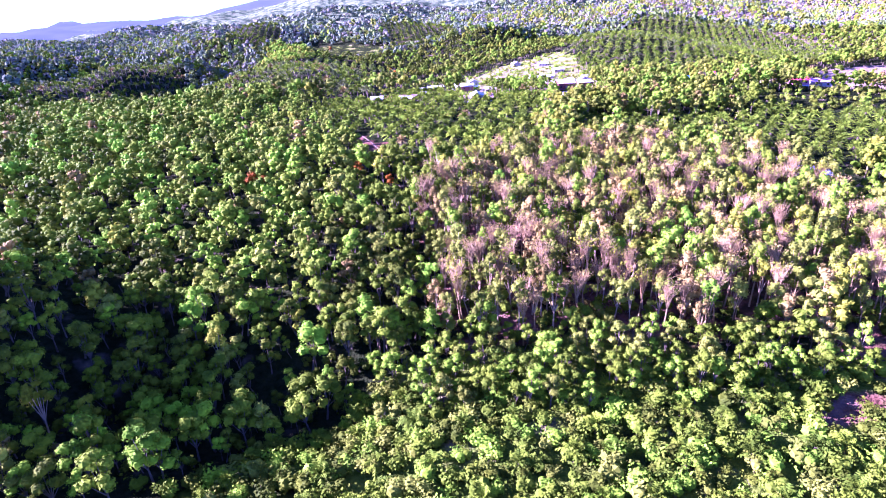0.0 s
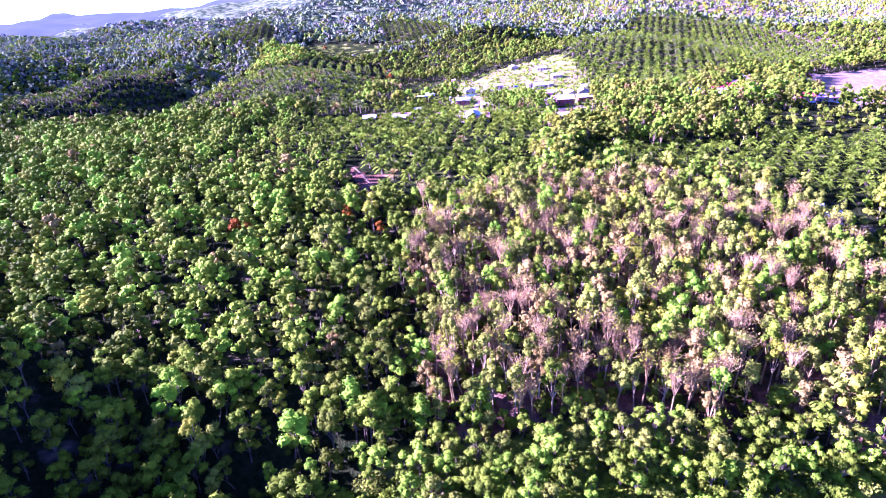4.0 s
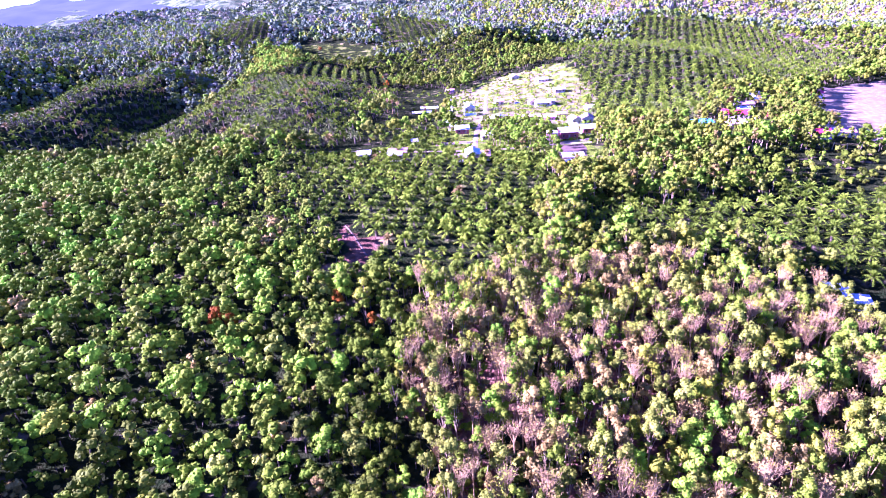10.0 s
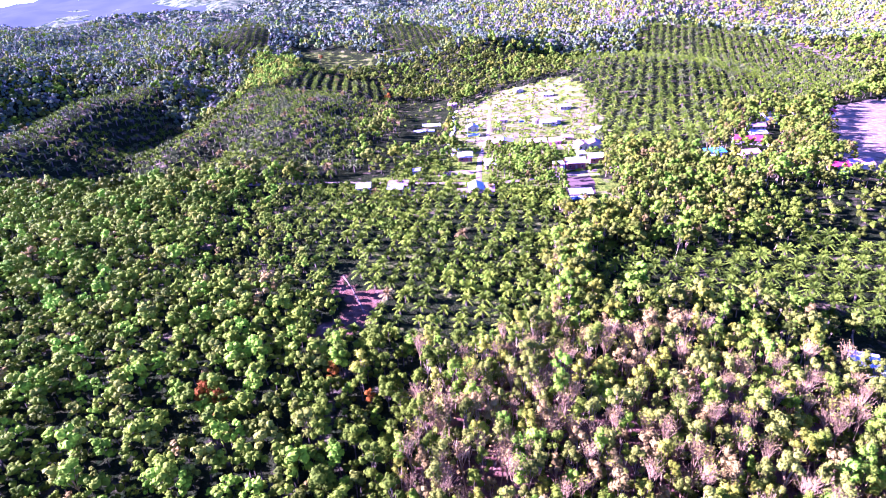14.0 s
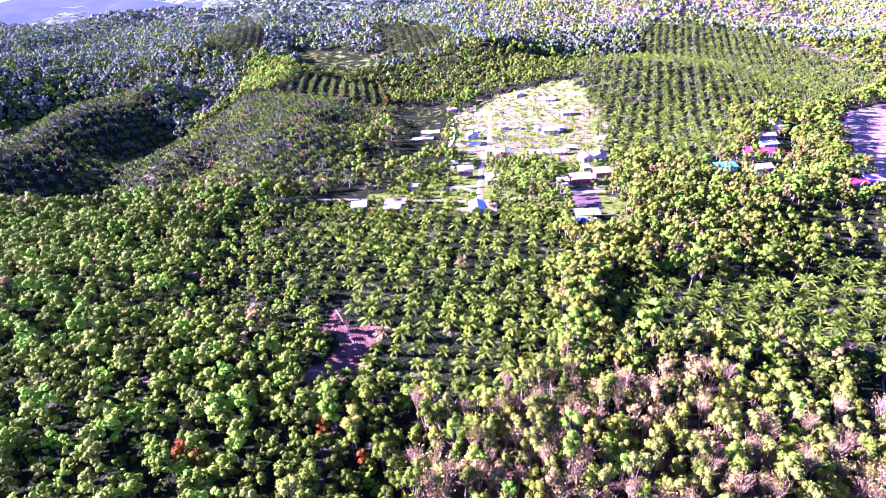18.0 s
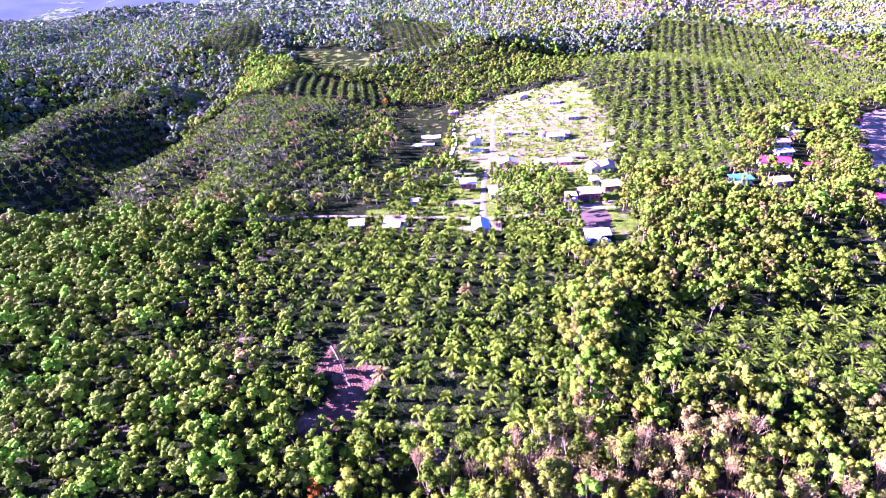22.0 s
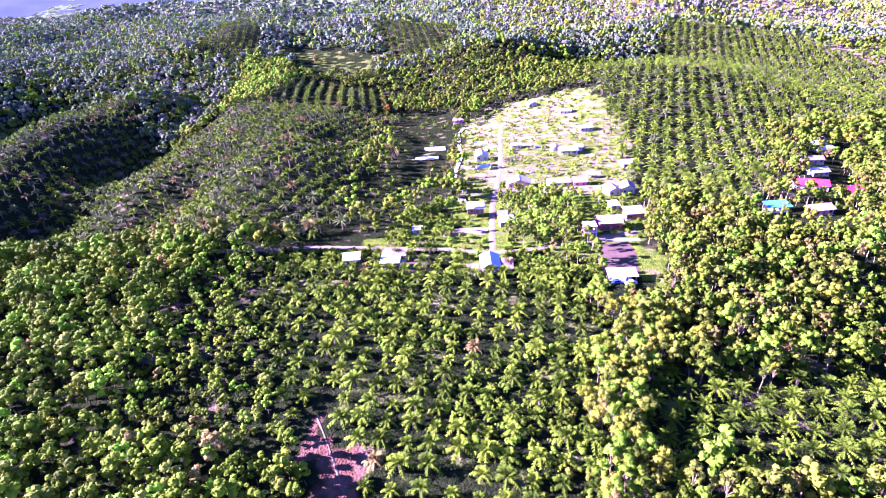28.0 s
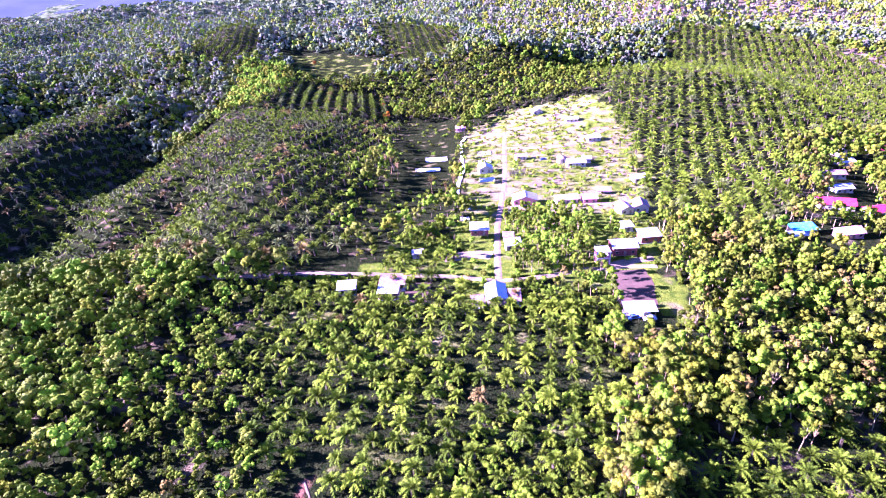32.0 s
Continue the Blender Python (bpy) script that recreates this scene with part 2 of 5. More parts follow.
def mesh_from(name, verts, faces, mats, index=None, smooth=False):
    """A mesh of quads from arrays."""
    me = bpy.data.meshes.new(name)
    me.vertices.add(len(verts))
    me.vertices.foreach_set("co", np.ascontiguousarray(verts, np.float32).ravel())
    me.loops.add(len(faces) * 4)
    me.loops.foreach_set("vertex_index", np.ascontiguousarray(faces, np.int32).ravel())
    me.polygons.add(len(faces))
    me.polygons.foreach_set("loop_start", np.arange(0, len(faces) * 4, 4, dtype=np.int32))
    me.polygons.foreach_set("loop_total", np.full(len(faces), 4, np.int32))
    if index is not None:
        me.polygons.foreach_set("material_index", np.ascontiguousarray(index, np.int32))
    me.polygons.foreach_set("use_smooth", np.full(len(faces), smooth))
    for m in mats:
        me.materials.append(m)
    me.update(calc_edges=True)
    me.validate()
    return me


gm, n, l, b = material("earth_and_grass", 0.95, 0.0)
attr = n.new("ShaderNodeAttribute")
attr.attribute_name = "cover"
split = n.new("ShaderNodeSeparateColor")
l.new(attr.outputs["Color"], split.inputs[0])


def ragged(sock, spread=0.9, lo=0.8, hi=1.1):
    """A cover's edge, broken up by noise."""
    a = n.new("ShaderNodeMath")
    a.operation = "MULTIPLY_ADD"
    l.new(noise_at(n, l, 0.11, 7.0, 0.3, 0.7), a.inputs[0])
    a.inputs[1].default_value = spread
    l.new(sock, a.inputs[2])
    r = n.new("ShaderNodeMapRange")
    r.inputs[1].default_value, r.inputs[2].default_value = lo, hi
    l.new(a.outputs[0], r.inputs[0])
    return r.outputs[0]


# leaf litter, near black: the shade of canopy gaps is in its colour
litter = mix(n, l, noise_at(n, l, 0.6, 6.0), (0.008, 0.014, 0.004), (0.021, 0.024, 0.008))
grass = mix(n, l, noise_at(n, l, 0.5, 6.0), (0.050, 0.084, 0.006), (0.122, 0.152, 0.012))
soil = mix(n, l, noise_at(n, l, 0.4, 7.0), (0.092, 0.042, 0.024), (0.165, 0.084, 0.048))
sand = mix(n, l, noise_at(n, l, 0.25, 7.0), (0.170, 0.116, 0.070), (0.27, 0.200, 0.128))
woods = mix(n, l, noise_at(n, l, 0.045, 8.0, 0.42, 0.58), (0.030, 0.050, 0.024), (0.120, 0.150, 0.065))
far_at = n.new("ShaderNodeMapRange")
far_at.inputs[1].default_value, far_at.inputs[2].default_value = 900.0, 1500.0
gp, sep = n.new("ShaderNodeNewGeometry"), n.new("ShaderNodeSeparateXYZ")
l.new(gp.outputs["Position"], sep.inputs[0])
l.new(sep.outputs["Y"], far_at.inputs[0])
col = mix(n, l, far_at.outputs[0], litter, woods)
col = mix(n, l, ragged(split.outputs["Green"]), col, grass)
col = mix(n, l, ragged(split.outputs["Red"]), col, soil)
col = mix(n, l, ragged(split.outputs["Blue"], 0.9, 0.62, 1.25), col, sand)
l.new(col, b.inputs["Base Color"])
bp = n.new("ShaderNodeBump")
bp.inputs["Strength"].default_value, bp.inputs["Distance"].default_value = 0.6, 0.4
l.new(noise_at(n, l, 1.6, 6.0), bp.inputs["Height"])
l.new(bp.outputs[0], b.inputs["Normal"])
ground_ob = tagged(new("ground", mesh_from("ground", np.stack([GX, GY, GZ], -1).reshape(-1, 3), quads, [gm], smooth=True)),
                   "rolling ground of leaf litter darkened as gap shade, grass and red soil", "ground", kind="structure")
cover = np.zeros((nv * nu, 4), np.float32)
fx, fy = GX.ravel(), GY.ravel()
for names, ch in ((("soil", "soil_low", "clearing", "rubber"), 0), (("young", "village", "meadow", "front", "field", "dark_grass"), 1), (("sand", "bare_hill"), 2)):
    for k in names:
        # meadow and dark_grass are kept thin: dark litter showing through imitates their shade
        cover[inside(PLAN[k], fx, fy), ch] = 0.62 if k == "rubber" else 0.14 if k == "dark_grass" else 0.36 if k == "meadow" else 0.8 if k == "bare_hill" else 0.24 if k == "field" else 1.0 if k == "sand" else 0.8
vill = inside(PLAN["village"], fx, fy)
cover[vill, 1] = 1.0
cover[vill & (fy > 395), 2] = 0.38
ca = ground_ob.data.color_attributes.new("cover", "FLOAT_COLOR", "POINT")
ca.data.foreach_set("color", cover.ravel())

# ---- plants ----
rng = np.random.default_rng(7)


def unit(v):
    return v / np.maximum(np.linalg.norm(v, axis=-1, keepdims=True), 1e-9)


def leaves_at(c, nrm, size, r):
    """Four-cornered leaf clumps at the points c, facing about along nrm."""
    k = len(c)
    nrm = unit(nrm)
    t = unit(np.cross(nrm, r.normal(size=(k, 3))))
    u = np.cross(nrm, t)
    s = size * r.uniform(0.6, 1.35, (k, 1))
    e = r.uniform(0.45, 0.9, (k, 1))
    bend = nrm * s * r.uniform(-0.35, 0.1, (k, 1))
    v = np.stack([c + t * s, c + u * s * e + bend, c - t * s * r.uniform(0.7, 1.1, (k, 1)), c - u * s * e + bend], 1).reshape(-1, 3)
    return v, np.arange(4 * k).reshape(-1, 4)


def tube(a, b, ra, rb, sides=5):
    """A tapered limb from a to b."""
    a, b = np.array(a, float), np.array(b, float)
    w = unit(b - a)
    p = unit(np.cross(w, [0.3, 0.9, 0.2] if abs(w[2]) > 0.8 else [0, 0, 1.0]))
    q = np.cross(w, p)
    ang = np.arange(sides) * 2 * np.pi / sides
    ring = np.cos(ang)[:, None] * p + np.sin(ang)[:, None] * q
    v = np.concatenate([a + ring * ra, b + ring * rb])
    i = np.arange(sides)
    j = (i + 1) % sides
    return v, np.stack([i, j, j + sides, i + sides], 1)


def join(pieces):
    vs, fs, o = [], [], 0
    for v, f in pieces:
        vs.append(v)
        fs.append(f + o)
        o += len(v)
    return np.concatenate(vs), np.concatenate(fs)


def lump():
    """A rough ball of 24 four-cornered faces."""
    g = (-1.0, 0.0, 1.0)
    pts = [(a, b, c) for a in g for b in g for c in g if max(abs(a), abs(b), abs(c)) == 1]
    at = {p: i for i, p in enumerate(pts)}
    f = []
    for ax in range(3):
        for side in (-1.0, 1.0):
            for u in (-1.0, 0.0):
                for w in (-1.0, 0.0):
                    q = []
                    for du, dw in ((0, 0), (1, 0), (1, 1), (0, 1)):
                        p = [0.0, 0.0, 0.0]
                        p[ax], p[(ax + 1) % 3], p[(ax + 2) % 3] = side, u + du, w + dw
                        q.append(at[tuple(p)])
                    f.append(q if side > 0 else q[::-1])
    return unit(np.array(pts)), np.array(f)


BALL_V, BALL_F = lump()


def cores(mids, rad, r, fill=0.74, plain=False):
    """The dense inside of a crown: an uneven lump of foliage in each lobe."""
    k = len(mids)
    if plain:
        c = np.array([(i, j, h) for i in (-1, 1) for j in (-1, 1) for h in (-1, 1)], float)
        v = mids[:, None, :] + (c * r.uniform(0.6, 1.2, (k, 8, 1))) * (np.asarray(rad) * 0.58)[:, None, None]
        f = np.array([(0, 1, 3, 2), (4, 6, 7, 5), (0, 4, 5, 1), (2, 3, 7, 6), (0, 2, 6, 4), (1, 5, 7, 3)])
        return v.reshape(-1, 3), (f[None] + (np.arange(k) * 8)[:, None, None]).reshape(-1, 4)
    v = mids[:, None, :] + BALL_V[None] * r.uniform(0.78, 1.12, (k, len(BALL_V), 1)) * (np.asarray(rad) * fill)[:, None, None] * [1, 1, 0.85]
    return v.reshape(-1, 3), (BALL_F[None] + (np.arange(k) * len(BALL_V))[:, None, None]).reshape(-1, 4)


def broad_tree(seed, height=10.0, radius=2.6, lobes=7, leaves=230, size=0.42, bole=0.45, slim=1.0, limbs=True, dense=True, plain=False):
    """Wood and foliage of a broadleaf tree: a forked trunk, and lobes of leaf clumps with gaps."""
    r = np.random.default_rng(seed)
    base = height * bole
    lean = r.normal(0, 0.35, 2)
    fork = np.array([lean[0], lean[1], base])
    wood = [tube((0, 0, -0.6), fork, 0.20 * radius / 2.6 + 0.05, 0.12, 6)]
    mids = []
    for i in range(lobes):
        a = i * 2.4 + r.uniform(-0.5, 0.5)
        d = radius * (0.15 + 0.62 * np.sqrt((i + 0.4) / lobes)) * r.uniform(0.8, 1.15)
        z = height - (height - base) * (0.22 + 0.50 * (i + 0.3) / lobes) * r.uniform(0.8, 1.2)
        mids.append(np.array([lean[0] + d * np.cos(a), lean[1] + d * np.sin(a), z]))
        if limbs:
            wood.append(tube(fork, mids[-1], 0.09, 0.03, 4))
    mids = np.array(mids)
    rad = radius * r.uniform(0.36, 0.58, lobes)
    w = r.choice(lobes, leaves, p=rad ** 2 / (rad ** 2).sum())
    d = unit(r.normal(size=(leaves, 3)) + [0, 0, 0.45])
    c = mids[w] + d * (rad[w] * r.uniform(0.72, 1.08, leaves))[:, None] * [1, 1, 0.85 * slim]
    nrm = d + r.normal(0, 0.20, (leaves, 3)) + [0, 0, 0.1]
    return join(wood), join([leaves_at(c, nrm, size, r)] + ([cores(mids, rad, r, 0.74, plain)] if dense else []))


def bare_tree(seed, height=13.0, radius=2.2, leaves=70, size=0.24):
    """A tall thin rubber tree that has shed most leaves: upright limbs, a fan of twigs, a little foliage."""
    r = np.random.default_rng(seed)
    lean = r.normal(0, 0.5, 2)
    fork = np.array([*lean, height * r.uniform(0.42, 0.55)])
    wood = [tube((0, 0, -0.6), fork, 0.19, 0.12, 6)]
    tips = []
    for i in range(6):
        a = i * 1.05 + r.uniform(-0.3, 0.3)
        e = fork + np.array([np.cos(a) * radius * r.uniform(0.25, 0.6), np.sin(a) * radius * r.uniform(0.25, 0.6), (height - fork[2]) * r.uniform(0.45, 0.75)])
        wood.append(tube(fork, e, 0.09, 0.05, 4))
        for _ in range(17):
            t = e + np.array([r.normal(0, radius * 0.40), r.normal(0, radius * 0.40), (height - e[2]) * r.uniform(0.35, 1.0)])
            s = fork + (e - fork) * r.uniform(0.5, 1.0)
            wood.append(tube(s, t, 0.030, 0.014, 3))
            tips.append(t)
    tips = np.array(tips)
    c = tips[r.integers(0, len(tips), leaves)] + r.normal(0, 0.45, (leaves, 3))
    return join(wood), leaves_at(c, r.normal(size=(leaves, 3)) + [0, 0, 0.5], size, r)


def frond(r, start, ang, rise, length, droop, width, segs, comb):
    """One palm leaf: an arching midrib with leaflets hanging at both sides (comb) or two folded blades."""
    out = np.array([np.cos(ang), np.sin(ang), 0.0])
    side = np.array([-np.sin(ang), np.cos(ang), 0.0])
    s = np.linspace(0, 1, segs + 1)
    line = start + np.outer(s * length * np.cos(rise), out) + np.outer(s * length * np.sin(rise) - droop * length * s ** 2, [0, 0, 1.0])
    prof = width * np.sin(np.clip(s * 0.9 + 0.1, 0, 1) * np.pi) ** 0.6
    vs, fs, o = [], [], 0
    if comb:
        for i in range(segs):
            p = line[i] * 0.5 + line[i + 1] * 0.5
            along = line[i + 1] - line[i]
            for sg in (-1, 1):
                tip = p + sg * side * prof[i] * r.uniform(0.85, 1.1) + unit(along) * prof[i] * 0.55 - np.array([0, 0, prof[i] * r.uniform(0.25, 0.6)])
                h = along * 0.42
                vs.append(np.array([p - h, p + h, tip + h * 0.35, tip - h * 0.35]))
                fs.append(np.arange(4) + o)
                o += 4
        v, f = np.concatenate(vs), np.array(fs)
        tv, tf = tube(line[0], line[-1] * 0.35 + line[segs // 2] * 0.65, 0.06, 0.03, 3)
        return join([(v, f), (tv, tf)])
    lv = line + np.outer(prof, side) - np.outer(prof * 0.45, [0, 0, 1.0])
    rv = line - np.outer(prof, side) - np.outer(prof * 0.45, [0, 0, 1.0])
    v = np.concatenate([line, lv, rv])
    i = np.arange(segs)
    k = segs + 1
    return v, np.concatenate([np.stack([i, i + 1, i + 1 + k, i + k], 1), np.stack([i, i + 2 * k, i + 1 + 2 * k, i + 1], 1)])


def palm_tree(seed, stem=3.0, length=4.6, fronds=22, segs=7, comb=True, width=0.85, low=20):
    """Stem and leaves of an oil palm: a stout stem and whorls of arching fronds, the inner ones steep."""
    r = np.random.default_rng(seed)
    parts = []
    top = np.array([0, 0, stem])
    for i in range(fronds):
        q = (i + 0.5) / fronds
        rise = radians(80 - (80 - low) * q) + r.normal(0, 0.09)
        parts.append(frond(r, top + [0, 0, 0.25 * (1 - q)], i * 2.4 + r.normal(0, 0.12), rise, length * (0.80 + 0.25 * q) * r.uniform(0.9, 1.1),
                           0.30 + 0.36 * q + r.normal(0, 0.06), width * r.uniform(0.85, 1.15), segs, comb))
    wood = join([tube((0, 0, -0.5), (0, 0, stem * 0.5), 0.42, 0.36, 7), tube((0, 0, stem * 0.5), (0, 0, stem + 0.35), 0.40, 0.52, 7)])
    return wood, join(parts)


def shrub(seed, height=2.6, radius=1.7, leaves=170, size=0.22, dense=True):
    r = np.random.default_rng(seed)
    d = unit(r.normal(size=(leaves, 3)) * [1, 1, 0.8] + [0, 0, 0.5])
    lob = r.normal(0, radius * 0.42, (6, 3)) * [1, 1, 0.35] + [0, 0, height * 0.5]
    c = lob[r.integers(0, 6, leaves)] + d * radius * 0.55 * r.uniform(0.7, 1.1, (leaves, 1))
    c[:, 2] = np.abs(c[:, 2])
    wood = join([tube((0, 0, -0.4), lob[i], 0.07, 0.03, 4) for i in range(3)])
    return wood, join([leaves_at(c, d + r.normal(0, 0.32, (leaves, 3)) + [0, 0, 0.2], size, r)] + ([cores(lob[:2], np.full(2, radius * 0.7), r)] if dense else []))


FOREST = ((1, 10, 2.3, 7), (2, 11.5, 2.7, 8), (3, 9, 1.9, 6), (4, 12.5, 2.3, 8), (5, 10, 2.9, 8))
SLIM = ((11, 13, 1.9, 7), (12, 14, 1.7, 6), (13, 12, 2.2, 7), (14, 15, 2.0, 7))
SHAPES = {
    "forest": [broad_tree(s, h, rad, lob, 420, 0.25, 0.28) for s, h, rad, lob in FOREST],
    "rubber": [broad_tree(s, h, rad, lob, 380, 0.22, 0.34, 1.5) for s, h, rad, lob in SLIM],
    "bare": [bare_tree(s, h, rad, lv) for s, h, rad, lv in ((21, 13, 2.3, 60), (22, 14, 2.0, 110), (23, 12, 2.5, 20), (24, 13.5, 2.1, 90))],
    "palm": [palm_tree(s, st, ln, 30, 7, True, 0.56, 14) for s, st, ln in ((31, 3.4, 4.7), (32, 4.2, 4.9), (33, 3.0, 4.5), (34, 3.8, 4.6))],
    "young_palm": [palm_tree(s, 1.8, 3.5, 24, 6, True, 0.60, 22) for s in (41, 42, 43)],
    "shrub": [shrub(s) for s in (51, 52, 53, 54)],
    "palm_mid": [palm_tree(s, st, ln, 22, 3, False, 0.44, 24) for s, st, ln in ((31, 3.4, 5.0), (32, 4.2, 5.2), (33, 2.9, 4.8))],
    "forest_mid": [broad_tree(s, h, rad, lob, 100, 0.42, 0.24, 1.0, False) for s, h, rad, lob in FOREST],
    "slim_mid": [broad_tree(s, h, rad, lob, 96, 0.40, 0.26, 1.4, False) for s, h, rad, lob in SLIM],
    "shrub_mid": [shrub(s, 2.6, 1.7, 50, 0.40) for s in (51, 52, 53, 54)],
    "woods_mid": [broad_tree(s, h, rad, lob, 52, 0.66, 0.2, 1.0, False) for s, h, rad, lob in ((61, 10, 3.0, 4), (62, 12, 3.5, 5), (63, 9, 2.7, 4), (64, 11, 3.2, 4))],
    "woods_far": [broad_tree(s, h, rad, 4, 18, 1.5, 0.1, 1.0, False, True, True) for s, h, rad in ((71, 11, 4.6), (72, 13, 5.2), (73, 9, 4.0))],
    "woods_farthest": [shrub(s, 12, 8.5, 12, 4.4, False) for s in (81, 82)],
}


def plot(pitch, jitter, x0, x1, y0, y1, stagger=True, turn=0.0):
    """Planting places on a lattice, jittered."""
    r = np.random.default_rng(int(abs(x0 * 7 + y0 * 13 + pitch * 101)))
    rows = np.arange(y0, y1, pitch * (0.866 if stagger else 1.0))
    xs = np.arange(x0, x1, pitch)
    X, Y = np.meshgrid(xs, rows)
    if stagger:
        X = X + (np.arange(len(rows)) % 2)[:, None] * pitch / 2
    X, Y = X.ravel(), Y.ravel()
    if turn:
        mx, my, c, s = (x0 + x1) / 2, (y0 + y1) / 2, math.cos(turn), math.sin(turn)
        X, Y = mx + (X - mx) * c - (Y - my) * s, my + (X - mx) * s + (Y - my) * c
    X, Y = X + r.uniform(-jitter, jitter, X.shape), Y + r.uniform(-jitter, jitter, Y.shape)
    return X, Y


def in_plan(x, y, *names):
    hit = np.zeros(np.shape(x), bool)
    for k in names:
        hit |= inside(PLAN[k], x, y)
    return hit


def seen(x, y, margin=45):
    """The land on both sides of the way, out to where the walk can look."""
    return (np.abs(x - 4) < 0.84 * np.maximum(y, 0) + margin) & (y > 20)


def place(shape, x, y, palette, weights, scale=(0.85, 1.2), seed=0):
    """Rows of plants: (shape, variant, x, y, z, scale, turn, leaf material)."""
    r = np.random.default_rng(seed)
    x, y = np.asarray(x, float), np.asarray(y, float)
    z = ground(x, y)
    k = len(x)
    return dict(shape=shape, var=r.integers(0, len(SHAPES[shape]), k), x=x, y=y, z=z, s=r.uniform(*scale, k), a=r.uniform(0, 2 * np.pi, k),
                mat=np.array(palette)[r.choice(len(palette), k, p=np.array(weights) / sum(weights))])


def stuff(name, rows, label, category, wood=BARK_DARK):
    """Many plants as one object of uncountable growth."""
    mats = sorted({m for p in rows for m in np.unique(p["mat"])})
    V, F, I, o = [], [], [], 0
    for p in rows:
        for k in range(len(SHAPES[p["shape"]])):
            (wv, wf), (lv, lf) = SHAPES[p["shape"]][k]
            sel = np.nonzero(p["var"] == k)[0]
            if not len(sel):
                continue
            v = np.concatenate([wv, lv])
            f = np.concatenate([wf, lf + len(wv)])
            c, s = np.cos(p["a"][sel])[:, None], np.sin(p["a"][sel])[:, None]
            sc = p["s"][sel][:, None]
            P = np.stack([(v[:, 0] * c - v[:, 1] * s) * sc + p["x"][sel][:, None], (v[:, 0] * s + v[:, 1] * c) * sc + p["y"][sel][:, None],
                          v[:, 2] * sc + p["z"][sel][:, None]], -1)
            V.append(P.reshape(-1, 3))
            F.append((f[None] + (np.arange(len(sel)) * len(v))[:, None, None] + o).reshape(-1, 4))
            mi = np.array([mats.index(m) for m in p["mat"][sel]])
            ix = np.zeros((len(sel), len(f)), np.int32)
            ix[:, len(wf):] = mi[:, None] + 1
            I.append(ix.ravel())
            o += len(v) * len(sel)
    ob = new(name, mesh_from(name, np.concatenate(V), np.concatenate(F), [wood] + [LEAF[m] for m in mats], np.concatenate(I)))
    return tagged(ob, label, category, kind="stuff")


MADE = {}


def plant_things(name, p, label, category, group, wood=BARK_DARK, crown="crown"):
    """Each plant a thing of its own: an empty at its foot with trunk and crown."""
    for i in range(len(p["x"])):
        key = (name, p["shape"], int(p["var"][i]), str(p["mat"][i]))
        m = Matrix.LocRotScale((p["x"][i], p["y"][i], p["z"][i]), Euler((0, 0, p["a"][i])), [p["s"][i]] * 3)
        if key in MADE:
            ob = copy_thing(MADE[key], Matrix.LocRotScale((p["x"][i], p["y"][i], p["z"][i]), Euler((0, 0, p["a"][i])), None))
            ob.scale = [p["s"][i]] * 3
            continue
        (wv, wf), (lv, lf) = SHAPES[p["shape"]][key[2]]
        top = tagged(new(name), label % WORDS[key[3]] if "%" in label else label, category, group)
        tr = new("trunk", mesh_from("trunk", wv, wf, [wood]))
        cr = new(crown, mesh_from(crown, lv, lf, [LEAF[key[3]]]))
        tr.parent = cr.parent = top
        top.matrix_basis = m
        MADE[key] = top


WORDS = {"dark": "dark green", "mid": "green", "lime": "bright lime-green", "olive": "olive-green", "straw": "pale straw-yellow", "pink": "dry pinkish-grey",
         "rust": "rust-red", "palm": "dark green", "palm_yellow": "yellow-green", "palm_dry": "brown withered", "far": "grey-green", "blue": "blue-green", "vivid": "vivid green", "mauve": "mauve-grey", "palm_grey": "grey-green"}


def nearest(p, count):
    """Splits rows into those beside the line of flight and the rest."""
    d = np.hypot(p["x"] - 4, np.maximum(0, np.abs(p["y"] - 150) - 60) * 1.2 + 0.2 * np.abs(p["y"] - 150))
    order = np.argsort(d, kind="stable")
    pick = lambda ix: {k: (v if k == "shape" else v[ix]) for k, v in p.items()}
    return pick(np.sort(order[:count])), pick(np.sort(order[count:]))


def keep(x, y, mask):
    return x[mask], y[mask]


YARDS = [(182, 384), (196, 375), (164, 346), (148, 351), (203, 412), (215, 438), (196, 322), (214, 332), (118, 180), (122, 176), (246, 483), (238, 464), (172, 386), (190, 388), (155, 345)]


def off_yards(x, y):
    """Clear of the open yards before the eastern houses."""
    ok = np.ones(np.shape(x), bool)
    for a, b in YARDS:
        ok &= np.hypot(x - a, (y - b) * 0.8) > 13.0
    return ok


OPEN = ("village", "dark_grass", "clearing", "soil", "soil_low", "sand", "meadow")
# broadleaf forest, west of the line of flight
X, Y = plot(4.2, 1.7, -300, 60, 40, 345)
X, Y = keep(X, Y, seen(X, Y) & ~in_plan(X, Y, "field", "rubber", "front", "edge", "palm_near", "palm_west", "village", "clearing", "young", "soil") & (X < 40) & ~((Y > 318) & (X > -66)))
gaps = np.sin(X / 6.3 + 1.7 * np.sin(Y / 9.0)) * np.sin(Y / 7.1 + 1.3 * np.sin(X / 11.0))
X, Y = keep(X, Y, gaps > -0.8)
forest = place("forest", X, Y, ["dark", "mid", "lime", "olive", "straw", "pink", "vivid"], [23, 46, 13, 12, 1.5, 1.5, 4], (0.46, 1.2), 1)
forest["s"] = forest["s"] * np.where((X > -95) & (Y > 225), 0.70, 1.0)
